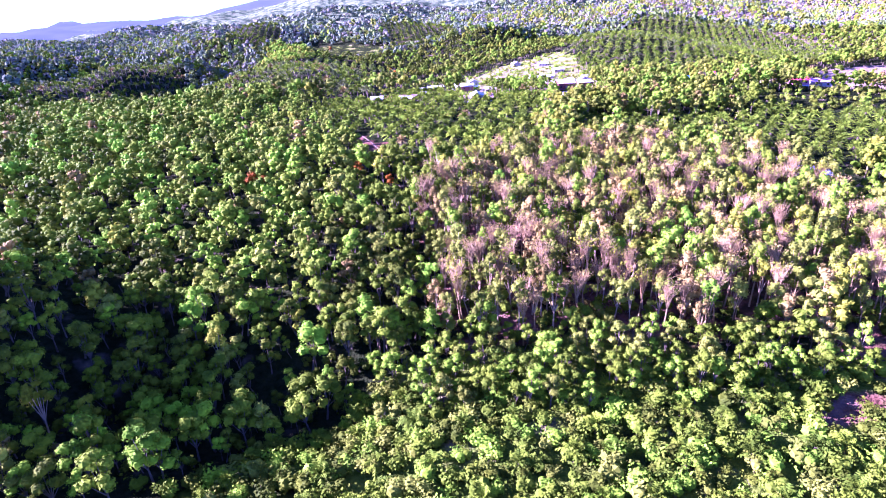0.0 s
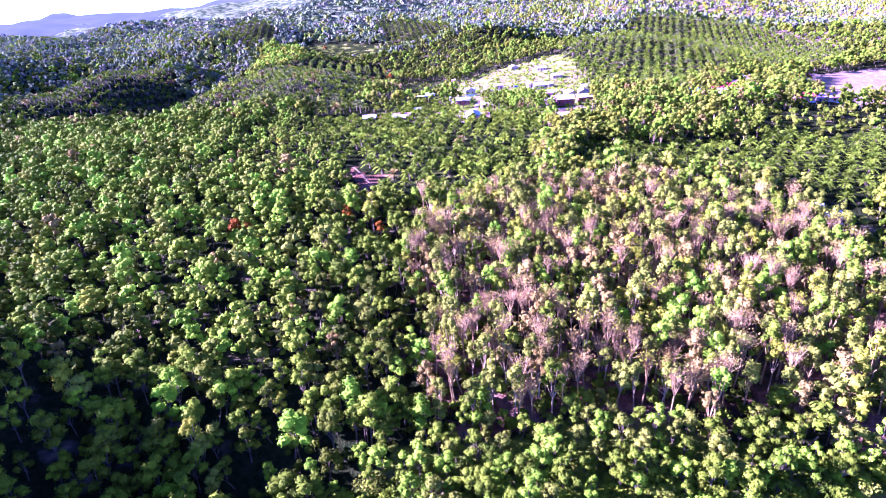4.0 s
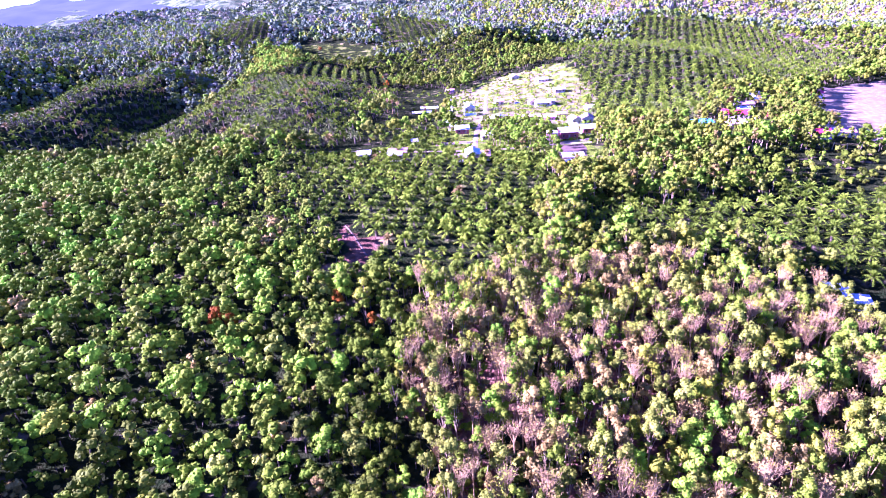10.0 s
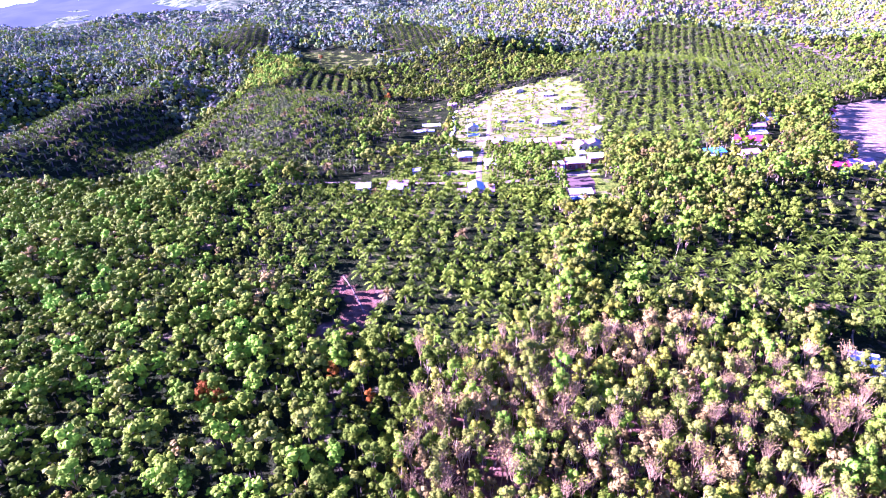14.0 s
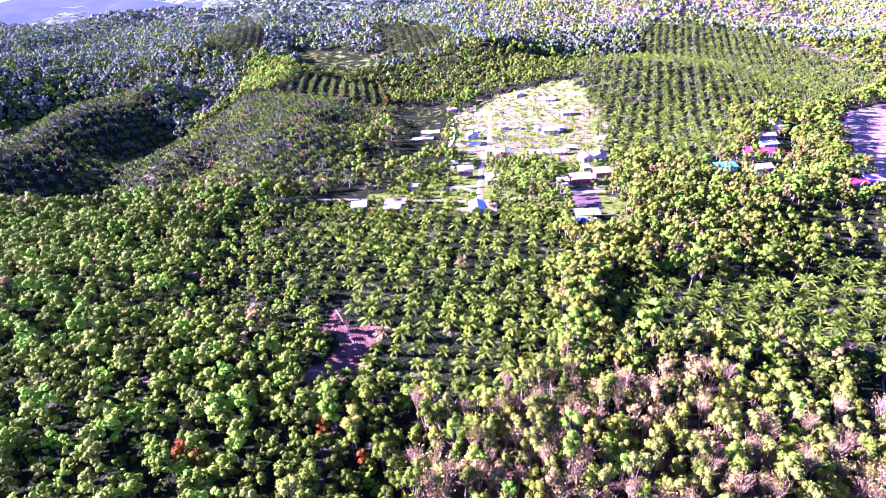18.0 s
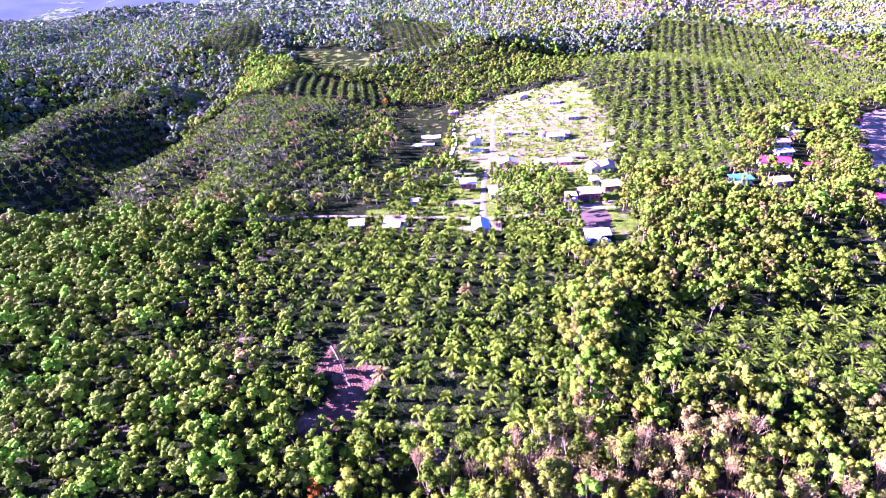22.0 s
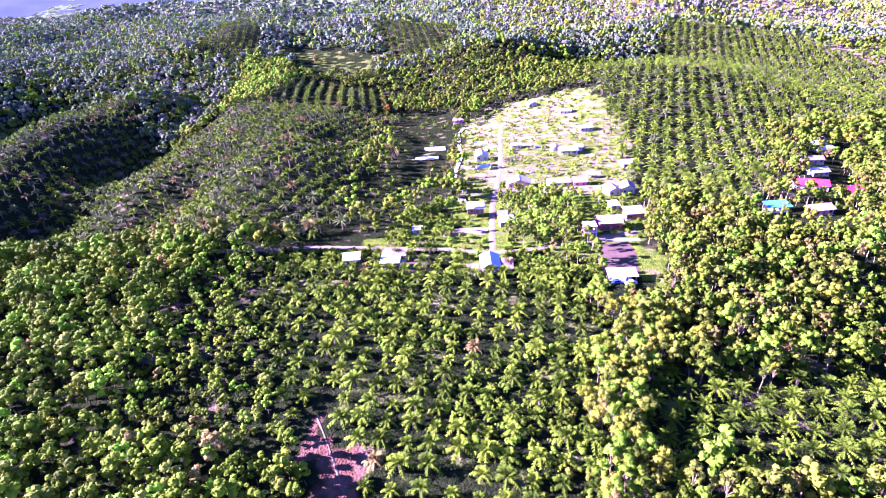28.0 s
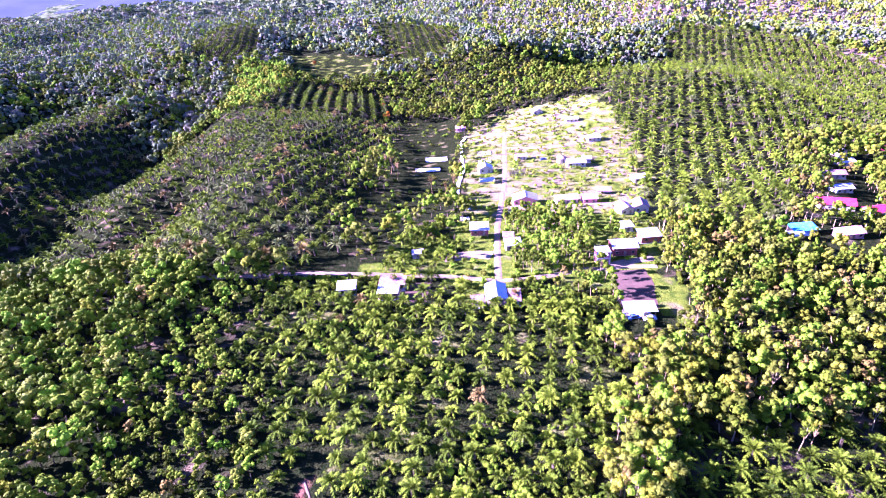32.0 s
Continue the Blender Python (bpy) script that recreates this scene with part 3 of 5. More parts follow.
far_side = (Y > 140) & (forest["mat"] == "dark") & (np.random.default_rng(27).random(len(X)) < 0.65)
forest["mat"][far_side] = "mid"
f_near, f_rest = nearest(forest, 200)
plant_things("tree", f_near, "%s broadleaf tree with a rounded, lobed crown", "tree", "broadleaf forest trees")
close = f_rest["y"] < 118
f_close = {k: (v if k == "shape" else v[close]) for k, v in f_rest.items()}
f_rest = {k: (v if k == "shape" else v[~close]) for k, v in f_rest.items()}
f_rest["shape"] = "forest_mid"
UX, UY = plot(8.0, 3.0, -290, 40, 50, 335)
UX, UY = keep(UX, UY, seen(UX, UY, 20) & ~in_plan(UX, UY, "field", "rubber", "front", "edge", "palm_west", "village", "clearing", "young"))
# mostly dark leaves, so leaf colour adds to the shade in the gaps
floor_growth = place("shrub_mid", UX, UY, ["dark", "mid"], [92, 8], (0.7, 1.3), 47)
stuff("forest", [f_close, f_rest, floor_growth], "dense broadleaf forest of mixed greens", "forest")
# rubber trees, many of them bare
X, Y = plot(4.2, 1.3, -30, 130, 90, 200)
X, Y = keep(X, Y, in_plan(X, Y, "rubber") & ~in_plan(X, Y, "soil"))
r0 = np.random.default_rng(5).random(len(X))
leafy = place("rubber", X[r0 < 0.70], Y[r0 < 0.70], ["olive", "straw", "mid", "lime", "pink", "vivid"], [40, 14, 16, 12, 13, 5], (0.8, 1.25), 2)
shed = place("bare", X[r0 >= 0.70], Y[r0 >= 0.70], ["pink", "straw", "olive"], [60, 25, 15], (0.85, 1.15), 3)
l_near, l_rest = nearest(leafy, 190)
s_near, s_rest = nearest(shed, 150)
plant_things("rubber_tree", l_near, "tall slim rubber tree with a %s crown", "tree", "rubber trees", BARK)
plant_things("bare_rubber_tree", s_near, "leafless rubber tree with upright limbs and %s twigs", "tree", "bare rubber trees", TWIG)
if len(l_rest["x"]) + len(s_rest["x"]):
    stuff("rubber_grove", [l_rest, s_rest], "grove of slim rubber trees, half of them bare", "grove", TWIG)
X, Y = plot(3.9, 1.4, -16, 125, 98, 198)
X, Y = keep(X, Y, in_plan(X, Y, "rubber") & ~in_plan(X, Y, "soil") & (np.sin(X / 9.0) * np.sin(Y / 11.0 + X / 17) < 0.45))
stuff("grove_undergrowth", [place("shrub_mid", X, Y, ["dark", "mid", "olive", "pink"], [36, 30, 24, 10], (0.7, 1.4), 43)], "low undergrowth beneath the rubber trees", "undergrowth")
# woods to the east, and the pale edge of the field
X, Y = plot(4.5, 1.6, 36, 420, 86, 470)
X, Y = keep(X, Y, seen(X, Y) & ~in_plan(X, Y, "rubber", "palm_near", "palm_east", "field", "front", *OPEN) & ~((X < 60) & (Y < 190)) & ~((X > 140) & (Y > 222) & (Y < 300)) & (Y < 470))
near_shed = np.hypot(X - 63, (Y - 294) * 0.8) < 11
X, Y = keep(X, Y, ~near_shed & off_yards(X, Y))
re = np.random.default_rng(21).random(len(X))
rounded = place("forest", X[re < 0.6], Y[re < 0.6], ["olive", "straw", "mid", "lime", "dark", "pink", "vivid"], [25, 12, 26, 20, 7, 4, 6], (0.6, 1.3), 40)
east = place("rubber", X[re >= 0.6], Y[re >= 0.6], ["olive", "straw", "mid", "lime", "pink", "dark"], [32, 12, 24, 20, 9, 3], (0.6, 1.0), 4)
e_near, e_rest = nearest(east, 110)
plant_things("slim_tree", e_near, "slender tree with a %s crown beside the palm field", "tree", "trees east of the field", BARK)
e_rest["shape"], rounded["shape"] = "slim_mid", "forest_mid"
UX, UY = plot(6.6, 2.6, 46, 330, 100, 400)
UX, UY = keep(UX, UY, seen(UX, UY, 10) & off_yards(UX, UY) & ~in_plan(UX, UY, "rubber", "palm_east", "field", "front", "palm_near", *OPEN))
under = place("shrub_mid", UX, UY, ["dark", "mid", "olive", "lime"], [30, 36, 20, 14], (0.7, 1.5), 45)
stuff("east_woods", [e_rest, rounded, under], "mixed light woods of slender trees", "woods", BARK)
X, Y = plot(3.6, 1.0, 25, 80, 200, 305)
X, Y = keep(X, Y, in_plan(X, Y, "edge") & (np.hypot(X - 63, (Y - 292) * 0.8) > 10))
plant_things("edge_tree", place("forest", X, Y, ["straw", "lime", "olive", "mid"], [30, 38, 24, 8], (0.72, 1.0), 41), "tall %s tree at the edge of the palm field", "tree", "trees along the field edge", BARK)
# front slope under the start of the flight
X, Y = plot(3.2, 1.2, -75, 140, 34, 96)
X, Y = keep(X, Y, in_plan(X, Y, "front") & ~in_plan(X, Y, "soil", "soil_low"))
bush = place("shrub", X, Y, ["lime", "mid", "olive", "dark"], [24, 40, 12, 24], (0.7, 1.5), 6)
b_near, b_rest = nearest(bush, 80)
plant_things("bush", b_near, "%s leafy bush on the slope", "bush", "bushes on the front slope")
stuff("undergrowth", [b_rest], "thick bright green undergrowth", "undergrowth")
X, Y = plot(9.5, 2.5, -60, 120, 40, 95)
X, Y = keep(X, Y, in_plan(X, Y, "front") & ~in_plan(X, Y, "soil", "soil_low"))
plant_things("young_palm", place("young_palm", X, Y, ["palm_yellow", "palm"], [60, 40], (0.8, 1.15), 8), "young %s oil palm among bushes", "palm tree", "young palms", crown="fronds")
X, Y = plot(3.6, 1.3, -16, 80, 78, 112)
X, Y = keep(X, Y, (Y > 84 + 0.06 * np.abs(X - 20)) & ~in_plan(X, Y, "rubber", "soil", "soil_low"))
plant_things("slope_tree", place("forest", X, Y, ["lime", "olive", "mid"], [30, 30, 40], (0.5, 0.85), 42), "%s round-crowned tree on the front slope", "tree", "trees on the front slope")
# trees that stand out
for kind, tx, ty, sc, tone, text in (
        ("rubber", -50.5, 101.5, 1.0, "straw", "tall pale-crowned tree on a thin bare trunk"), ("rubber", -75.7, 82.5, 1.05, "straw", "tall pale-crowned tree leaning over the dark slope"),
        ("forest", -25.6, 122.0, 1.15, "pink", "brownish round tree among green ones"), ("forest", -6.2, 142.0, 1.2, "lime", "bright green tree beside bare rubber trees"),
        ("forest", 89.5, 178.0, 1.15, "lime", "bright green tree at the far edge of the rubber grove"), ("forest", 58.0, 164.0, 1.15, "mid", "full green tree inside the rubber grove"),
        ("forest", 33.0, 128.0, 1.15, "lime", "bright lime tree inside the rubber grove"), ("forest", 12.0, 137.0, 1.1, "lime", "yellow-green tree inside the rubber grove"),
        ("bare", 5.8, 124.5, 1.0, "pink", "pinkish leafless tree with a fan of twigs"), ("bare", 0.9, 160.0, 1.15, "pink", "broad leafless pinkish tree"),
        ("bare", 61.0, 117.5, 1.1, "pink", "tall leafless pinkish tree by the slope"), ("rubber", 66.0, 110.5, 1.0, "straw", "tall pale tree with a straight white trunk"),
        ("bare", 98.5, 162.0, 1.1, "straw", "pale leafless tree at the edge of the grove"), ("forest", -84.0, 150.0, 1.2, "lime", "bright green tree in the forest")):
    one = place(kind, np.array([tx]), np.array([ty]), [tone], [1], (sc, sc * 1.001), int(abs(tx * 10)))
    plant_things("lone_tree", one, text, "tree", "", BARK if kind == "rubber" else TWIG)
    MADE.clear()
X, Y = plot(6.5, 2.4, -190, 190, -70, 62)
X, Y = keep(X, Y, ((Y < 36) | (X < -66) | (X > 132)) & (Y < 30 + 0.2 * np.abs(X)))
stuff("near_scrub", [place("shrub_mid", X, Y, ["lime", "mid", "olive", "dark"], [30, 40, 14, 16], (0.9, 1.8), 46)], "green scrub on the slope under the start", "scrub")
# the field: short palms in rows with bushes between
X, Y = plot(6.5, 0.7, -110, 100, 160, 440, False, -0.155)
X, Y = keep(X, Y, np.random.default_rng(29).random(len(X)) > 0.10)
X, Y = keep(X, Y, in_plan(X, Y, "field", "young") & ~in_plan(X, Y, "clearing", "edge"))
fp = place("young_palm", X, Y, ["palm_yellow", "palm", "palm_dry"], [44, 55, 1], (0.8, 1.4), 9)
leafy_ones, fp = nearest(fp, 24)
FIRST = {}
for i in range(24):
    # the palms nearest to the line of flight have every frond as a part
    tone = "palm" if i % 2 else "palm_yellow"
    m = Matrix.LocRotScale((leafy_ones["x"][i], leafy_ones["y"][i], leafy_ones["z"][i]), Euler((0, 0, leafy_ones["a"][i])), None)
    if tone in FIRST:
        one = copy_thing(FIRST[tone], m)
    else:
        r = np.random.default_rng(90 + i)
        one = FIRST[tone] = tagged(new("feathery_palm"), "short %s oil palm with feathery fronds in a row" % WORDS[tone], "palm tree", "short palms in the field")
        one.matrix_basis = m
        stem = new("trunk", mesh_from("trunk", *join([tube((0, 0, -0.5), (0, 0, 1.0), 0.42, 0.36, 7), tube((0, 0, 1.0), (0, 0, 2.3), 0.40, 0.52, 7)]), [BARK_DARK]))
        stem.parent = one
        for k in range(18):
            q = (k + 0.5) / 18
            v, f = frond(r, np.array([0, 0, 2.0 + 0.25 * (1 - q)]), k * 2.4, radians(80 - 56 * q), 3.5 * (0.72 + 0.33 * q), 0.32 + 0.38 * q, 0.62, 8, True)
            leaf = new("frond", mesh_from("frond", v, f, [LEAF[tone]]))
            leaf.parent = one
    one.scale = [leafy_ones["s"][i]] * 3
plant_things("field_palm", fp, "short %s oil palm in a planted row", "palm tree", "short palms in the field", crown="fronds")
hx = np.r_[np.arange(-58, -8, 5.2), np.arange(-6, 54, 5.4)]
hy = np.where(hx < -8, 311.0, 304.0) + 2.2 * np.sin(hx * 1.3)
plant_things("garden_palm", place("palm", hx, hy, ["palm_yellow", "palm", "palm_dry"], [45, 45, 10], (0.72, 0.95), 48), "%s oil palm before the village houses", "palm tree", "palms before the houses", crown="fronds")
X, Y = plot(3.6, 1.5, -90, 80, 190, 415)
X, Y = keep(X, Y, (np.sin(X / 13.0 + 0.8 * np.sin(Y / 9.0)) * np.sin(Y / 17.0 + 0.5) > np.where(X > 18, -0.2, 0.16)) & in_plan(X, Y, "field", "young") & ~in_plan(X, Y, "clearing", "edge"))
stuff("field_bushes", [place("shrub_mid", X, Y, ["lime", "mid", "palm_yellow", "olive"], [40, 38, 12, 10], (0.5, 1.15), 10)], "bright green bushes between the palm rows", "bushes")
# full-grown oil palms
X, Y = plot(6.8, 0.7, 20, 225, 170, 285, True, -0.1)
X, Y = keep(X, Y, in_plan(X, Y, "palm_near") & off_yards(X, Y))
plant_things("oil_palm", place("palm", X, Y, ["palm", "palm_yellow", "palm_dry"], [94, 5, 1], (0.8, 1.05), 11), "full-grown %s oil palm", "palm tree", "oil palms east of the field", crown="fronds")
X, Y = plot(9.4, 1.0, -560, 160, 180, 800, True, 0.3)
AX, AY = plot(5.2, 0.5, -300, 60, 500, 900, False, 0.15)
lanes = np.round(((AX + 120) * math.cos(0.15) + (AY - 700) * math.sin(0.15)) / 5.2).astype(int) % 2 == 0
AX, AY = keep(AX, AY, lanes & (AY >= 640 - 0.1 * AX) & (AX > -215))
X, Y = keep(X, Y, Y < np.where(X > -215, 633 - 0.1 * X, 640))
LX, LY = plot(8.8, 1.0, -450, -216, 636, 800, True, 0.1)
X, Y = np.r_[X, AX, LX], np.r_[Y, AY, LY]
X, Y = keep(X, Y, in_plan(X, Y, "palm_west") & seen(X, Y, 10) & ~in_plan(X, Y, "yellow"))
west = place("palm_mid", X, Y, ["palm", "palm_grey", "palm_yellow", "palm_dry"], [58, 22, 15, 5], (0.85, 1.1), 12)
w_near, w_rest = nearest(west, 110)
w_near["shape"] = "palm"
plant_things("oil_palm", w_near, "full-grown %s oil palm on the hillside", "palm tree", "oil palms on the western hill", crown="fronds")
stuff("western_palms", [w_rest], "oil palm plantation in rows on a hill", "palm plantation")
U, V = np.meshgrid(np.arange(-420, 420, 8.8), np.arange(-460, 460, 7.2))
rp = np.random.default_rng(23)
U, V = U.ravel() + rp.normal(0, 0.8, U.size), V.ravel() + rp.normal(0, 0.8, U.size)
X, Y = 320 + U * math.cos(0.33) + V * math.sin(0.33), 680 - U * math.sin(0.33) + V * math.cos(0.33)
X, Y = keep(X, Y, in_plan(X, Y, "palm_east") & seen(X, Y) & off_yards(X, Y))
palms = place("palm_mid", X, Y, ["palm", "palm_yellow", "palm_grey"], [66, 20, 14], (0.95, 1.25), 13)
p_near, p_rest = nearest(palms, 60)
p_near["shape"] = "palm"
plant_things("oil_palm", p_near, "full-grown %s oil palm behind the village", "palm tree", "oil palms on the eastern hill", crown="fronds")
stuff("eastern_palms", [p_rest], "oil palm plantation in straight rows", "palm plantation")
X, Y = plot(9.6, 0.5, -600, 100, 790, 1100, False, 0.15)
X, Y = keep(X, Y, in_plan(X, Y, "palm_far", "palm_far_west"))
stuff("far_palms", [place("palm_mid", X, Y, ["palm", "palm_yellow"], [70, 30], (1.0, 1.2), 14)], "far rows of oil palms", "palm plantation")
# woods further out
ROWS_OF = ("palm_west", "palm_east", "palm_far", "palm_far_west", "field", "young") + OPEN
X, Y = plot(7.2, 2.6, -720, 620, 330, 900)
X, Y = keep(X, Y, seen(X, Y, 5) & ~in_plan(X, Y, *ROWS_OF, "edge", "palm_near", "yellow") & ~((X > 36) & (Y < 470)) & ~((X > -66) & (X < 60) & (Y < 345)))
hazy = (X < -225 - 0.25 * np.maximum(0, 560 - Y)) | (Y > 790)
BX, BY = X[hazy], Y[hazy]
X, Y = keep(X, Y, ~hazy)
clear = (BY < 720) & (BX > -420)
# hazed leaf tones for the hollows, haze being put into colour only
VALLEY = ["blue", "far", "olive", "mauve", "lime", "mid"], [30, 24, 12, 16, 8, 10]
stuff("valley_woods", [place("woods_mid", BX[clear], BY[clear], *VALLEY, (0.85, 1.7), 18), place("woods_far", BX[~clear], BY[~clear], *VALLEY, (0.55, 1.15), 19)], "woods in the hollows behind the palms, blue haze in the leaf colour", "woods")
stuff("hill_woods", [place("woods_mid", X, Y, ["dark", "mid", "lime", "olive", "straw"], [14, 40, 22, 16, 8], (0.7, 1.4), 15)], "mixed woods between the plantations", "woods")
X, Y = plot(6.0, 2.0, -290, -160, 640, 910)
X, Y = keep(X, Y, in_plan(X, Y, "yellow"))
stuff("yellow_grove", [place("woods_mid", X, Y, ["lime", "straw", "olive"], [50, 36, 14], (0.75, 1.2), 44)], "bright yellow-green grove on a ridge", "grove")
X, Y = plot(11.5, 4.4, -1100, 1300, 900, 1500)
X, Y = keep(X, Y, (np.abs(X) < 0.86 * Y) & (~in_plan(X, Y, *ROWS_OF) | (in_plan(X, Y, "bare_hill") & (np.sin(X / 31) * np.sin(Y / 43 + X / 90) > 0.42))))
# haze again carried by leaf colour: bluer on the left, paler on the right
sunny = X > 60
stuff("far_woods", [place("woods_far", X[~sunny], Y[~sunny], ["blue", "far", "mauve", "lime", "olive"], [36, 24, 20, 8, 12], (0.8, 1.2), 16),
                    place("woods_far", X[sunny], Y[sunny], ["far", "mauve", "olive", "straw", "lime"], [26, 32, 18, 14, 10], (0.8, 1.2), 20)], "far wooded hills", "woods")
X, Y = plot(25, 10, -1700, 1700, 1500, 2050)
X, Y = keep(X, Y, (np.abs(X) < 0.86 * Y) & ~in_plan(X, Y, "bare_hill"))
stuff("distant_woods", [place("woods_farthest", X, Y, ["blue", "mauve", "far"], [55, 25, 20], (0.8, 1.3), 17)], "distant wooded hills, haze painted into the leaf colour", "woods")

# ---- village ----
def part(name, bm, mat, parent, label="", m=None):
    """Links a bmesh as one mesh under a thing or a part."""
    me = bpy.data.meshes.new(name)
    bm.to_mesh(me)
    bm.free()
    me.materials.append(mat)
    ob = new(name, me)
    ob.parent = parent
    if m is not None:
        ob.matrix_basis = m
    return tagged(ob, label)


def box(w, d, h, x=0.0, y=0.0, z=0.0, bm=None, bevel=0.0):
    """A block standing on z with its middle at x, y."""
    bm = bm or bmesh.new()
    made = bmesh.ops.create_cube(bm, size=1.0, matrix=Matrix.LocRotScale((x, y, z + h / 2), None, (w, d, h)))
    if bevel:
        edges = list({e for v in made["verts"] for e in v.link_edges})
        bmesh.ops.bevel(bm, geom=edges, offset=bevel, segments=1, affect="EDGES")
    return bm


def sheet(width, length, rib=0.45, thick=0.05, lift=0.05):
    """A ribbed roofing sheet in its own plane: x across the ribs, y down the slope from 0 to -length."""
    k = max(2, int(width / rib))
    xs = np.linspace(-width / 2, width / 2, k * 2 + 1)
    zs = np.where(np.arange(len(xs)) % 2, lift, 0.0)
    bm = bmesh.new()
    rows = [[bm.verts.new((x, y, z + dz)) for x, z in zip(xs, zs)] for y, dz in ((0, 0), (-length, 0))]
    low = [[bm.verts.new((x, y, -thick)) for x in xs] for y in (0, -length)]
    for i in range(len(xs) - 1):
        bm.faces.new((rows[1][i], rows[1][i + 1], rows[0][i + 1], rows[0][i]))
        bm.faces.new((low[0][i], low[0][i + 1], low[1][i + 1], low[1][i]))
        bm.faces.new((rows[0][i], rows[0][i + 1], low[0][i + 1], low[0][i]))
        bm.faces.new((rows[1][i + 1], rows[1][i], low[1][i], low[1][i + 1]))
    for j in (0, -1):
        bm.faces.new((rows[0][j], low[0][j], low[1][j], rows[1][j]))
    return bm


ZINC = rough_material("zinc_roof", (0.38, 0.36, 0.34), (0.52, 0.50, 0.47), 0.8, 0.45, 0.05, (0.34, 0.27, 0.23), 0.5, 0.15)
BLUE_ROOF = rough_material("blue_grey_roof", (0.36, 0.37, 0.52), (0.48, 0.49, 0.62), 0.8, 0.45, 0.05, (0.33, 0.32, 0.45), 0.5, 0.1)
RED_ROOF = rough_material("red_roof", (0.48, 0.020, 0.055), (0.58, 0.05, 0.09), 0.9, 0.5, 0.05, (0.36, 0.02, 0.05), 0.4)
PINK_ROOF = rough_material("faded_red_roof", (0.46, 0.22, 0.24), (0.60, 0.38, 0.40), 0.7, 0.6, 0.05, (0.36, 0.15, 0.14))
RUST_ROOF = rough_material("rusty_roof", (0.20, 0.105, 0.095), (0.31, 0.205, 0.20), 0.7, 0.7, 0.05, (0.25, 0.11, 0.08))
AZURE = rough_material("azure_sheet", (0.05, 0.25, 0.62), (0.12, 0.40, 0.72), 0.6, 0.4, 0.05, (0.04, 0.20, 0.50), 0.4)
WHITE_WALL = rough_material("whitewashed_wall", (0.46, 0.37, 0.31), (0.58, 0.49, 0.42), 1.2, 0.85, 0.1, (0.36, 0.27, 0.21))
RED_WALL = rough_material("dark_red_boards", (0.22, 0.055, 0.05), (0.34, 0.11, 0.10), 1.4, 0.8, 0.1)
PINK_WALL = rough_material("pink_painted_wall", (0.52, 0.19, 0.23), (0.64, 0.30, 0.33), 1.2, 0.8, 0.1)
WOOD = rough_material("weathered_wood", (0.19, 0.13, 0.10), (0.30, 0.23, 0.18), 2.5, 0.85, 0.1)
CONCRETE = rough_material("pale_concrete", (0.55, 0.53, 0.52), (0.70, 0.68, 0.67), 0.9, 0.9, 0.15, (0.44, 0.42, 0.40))
EARTH = rough_material("pale_earth_road", (0.165, 0.115, 0.070), (0.25, 0.185, 0.120), 0.7, 0.95, 0.3, (0.16, 0.112, 0.068))
TROD = rough_material("trodden_earth", (0.115, 0.074, 0.046), (0.165, 0.112, 0.072), 0.7, 0.95, 0.3, (0.09, 0.055, 0.034))
# red earth, darkened in colour for the tree shade on the yard
SHADED_RED_EARTH = rough_material("shaded_red_earth", (0.050, 0.030, 0.019), (0.085, 0.053, 0.034), 0.6, 0.95, 0.3, (0.10, 0.055, 0.034))
DARK_PANE, dn, dl, db = material("dark_window_glass", 0.12, 0.5)
db.inputs["Base Color"].default_value = (0.02, 0.022, 0.028, 1)
RUBBER_MAT = rough_material("tyre_rubber", (0.02, 0.02, 0.02), (0.035, 0.035, 0.035), 4.0, 0.8, 0.0)
BLUE_PAINT = rough_material("blue_car_paint", (0.04, 0.09, 0.30), (0.06, 0.12, 0.36), 1.0, 0.3, 0.0, (0.04, 0.08, 0.26), 0.6)
WHITE_PAINT = rough_material("white_car_paint", (0.70, 0.70, 0.70), (0.76, 0.76, 0.76), 1.0, 0.3, 0.0, (0.66, 0.66, 0.66), 0.6)


def level(x, y, w, d):
    """The lowest ground under a footprint."""
    return float(min(ground(x + i * w / 2, y + j * d / 2) for i in (-1, 0, 1) for j in (-1, 0, 1)))


def opening(top, wall, x, y, z, w, h, side, kind):
    """A window or door proud of a wall, with frame and pane or boards."""
    turn = Matrix.Translation((x, y, z)) @ Matrix.Rotation(radians(90 if side else 0), 4, "Z")
    fr = bmesh.new()
    for bx, bz, bw, bh in ((-w / 2, 0, 0.12, h), (w / 2, 0, 0.12, h), (0, 0, w, 0.12), (0, h - 0.06, w + 0.12, 0.12)):
        box(bw, 0.14, bh, bx, 0, bz, fr)
    ob = part(kind, fr, WOOD, top, "wooden " + kind + " frame", turn)
    part("pane" if kind == "window" else "door_leaf", box(w - 0.1, 0.06, h - 0.1, 0, 0, 0.05), DARK_PANE if kind == "window" else WOOD, ob)


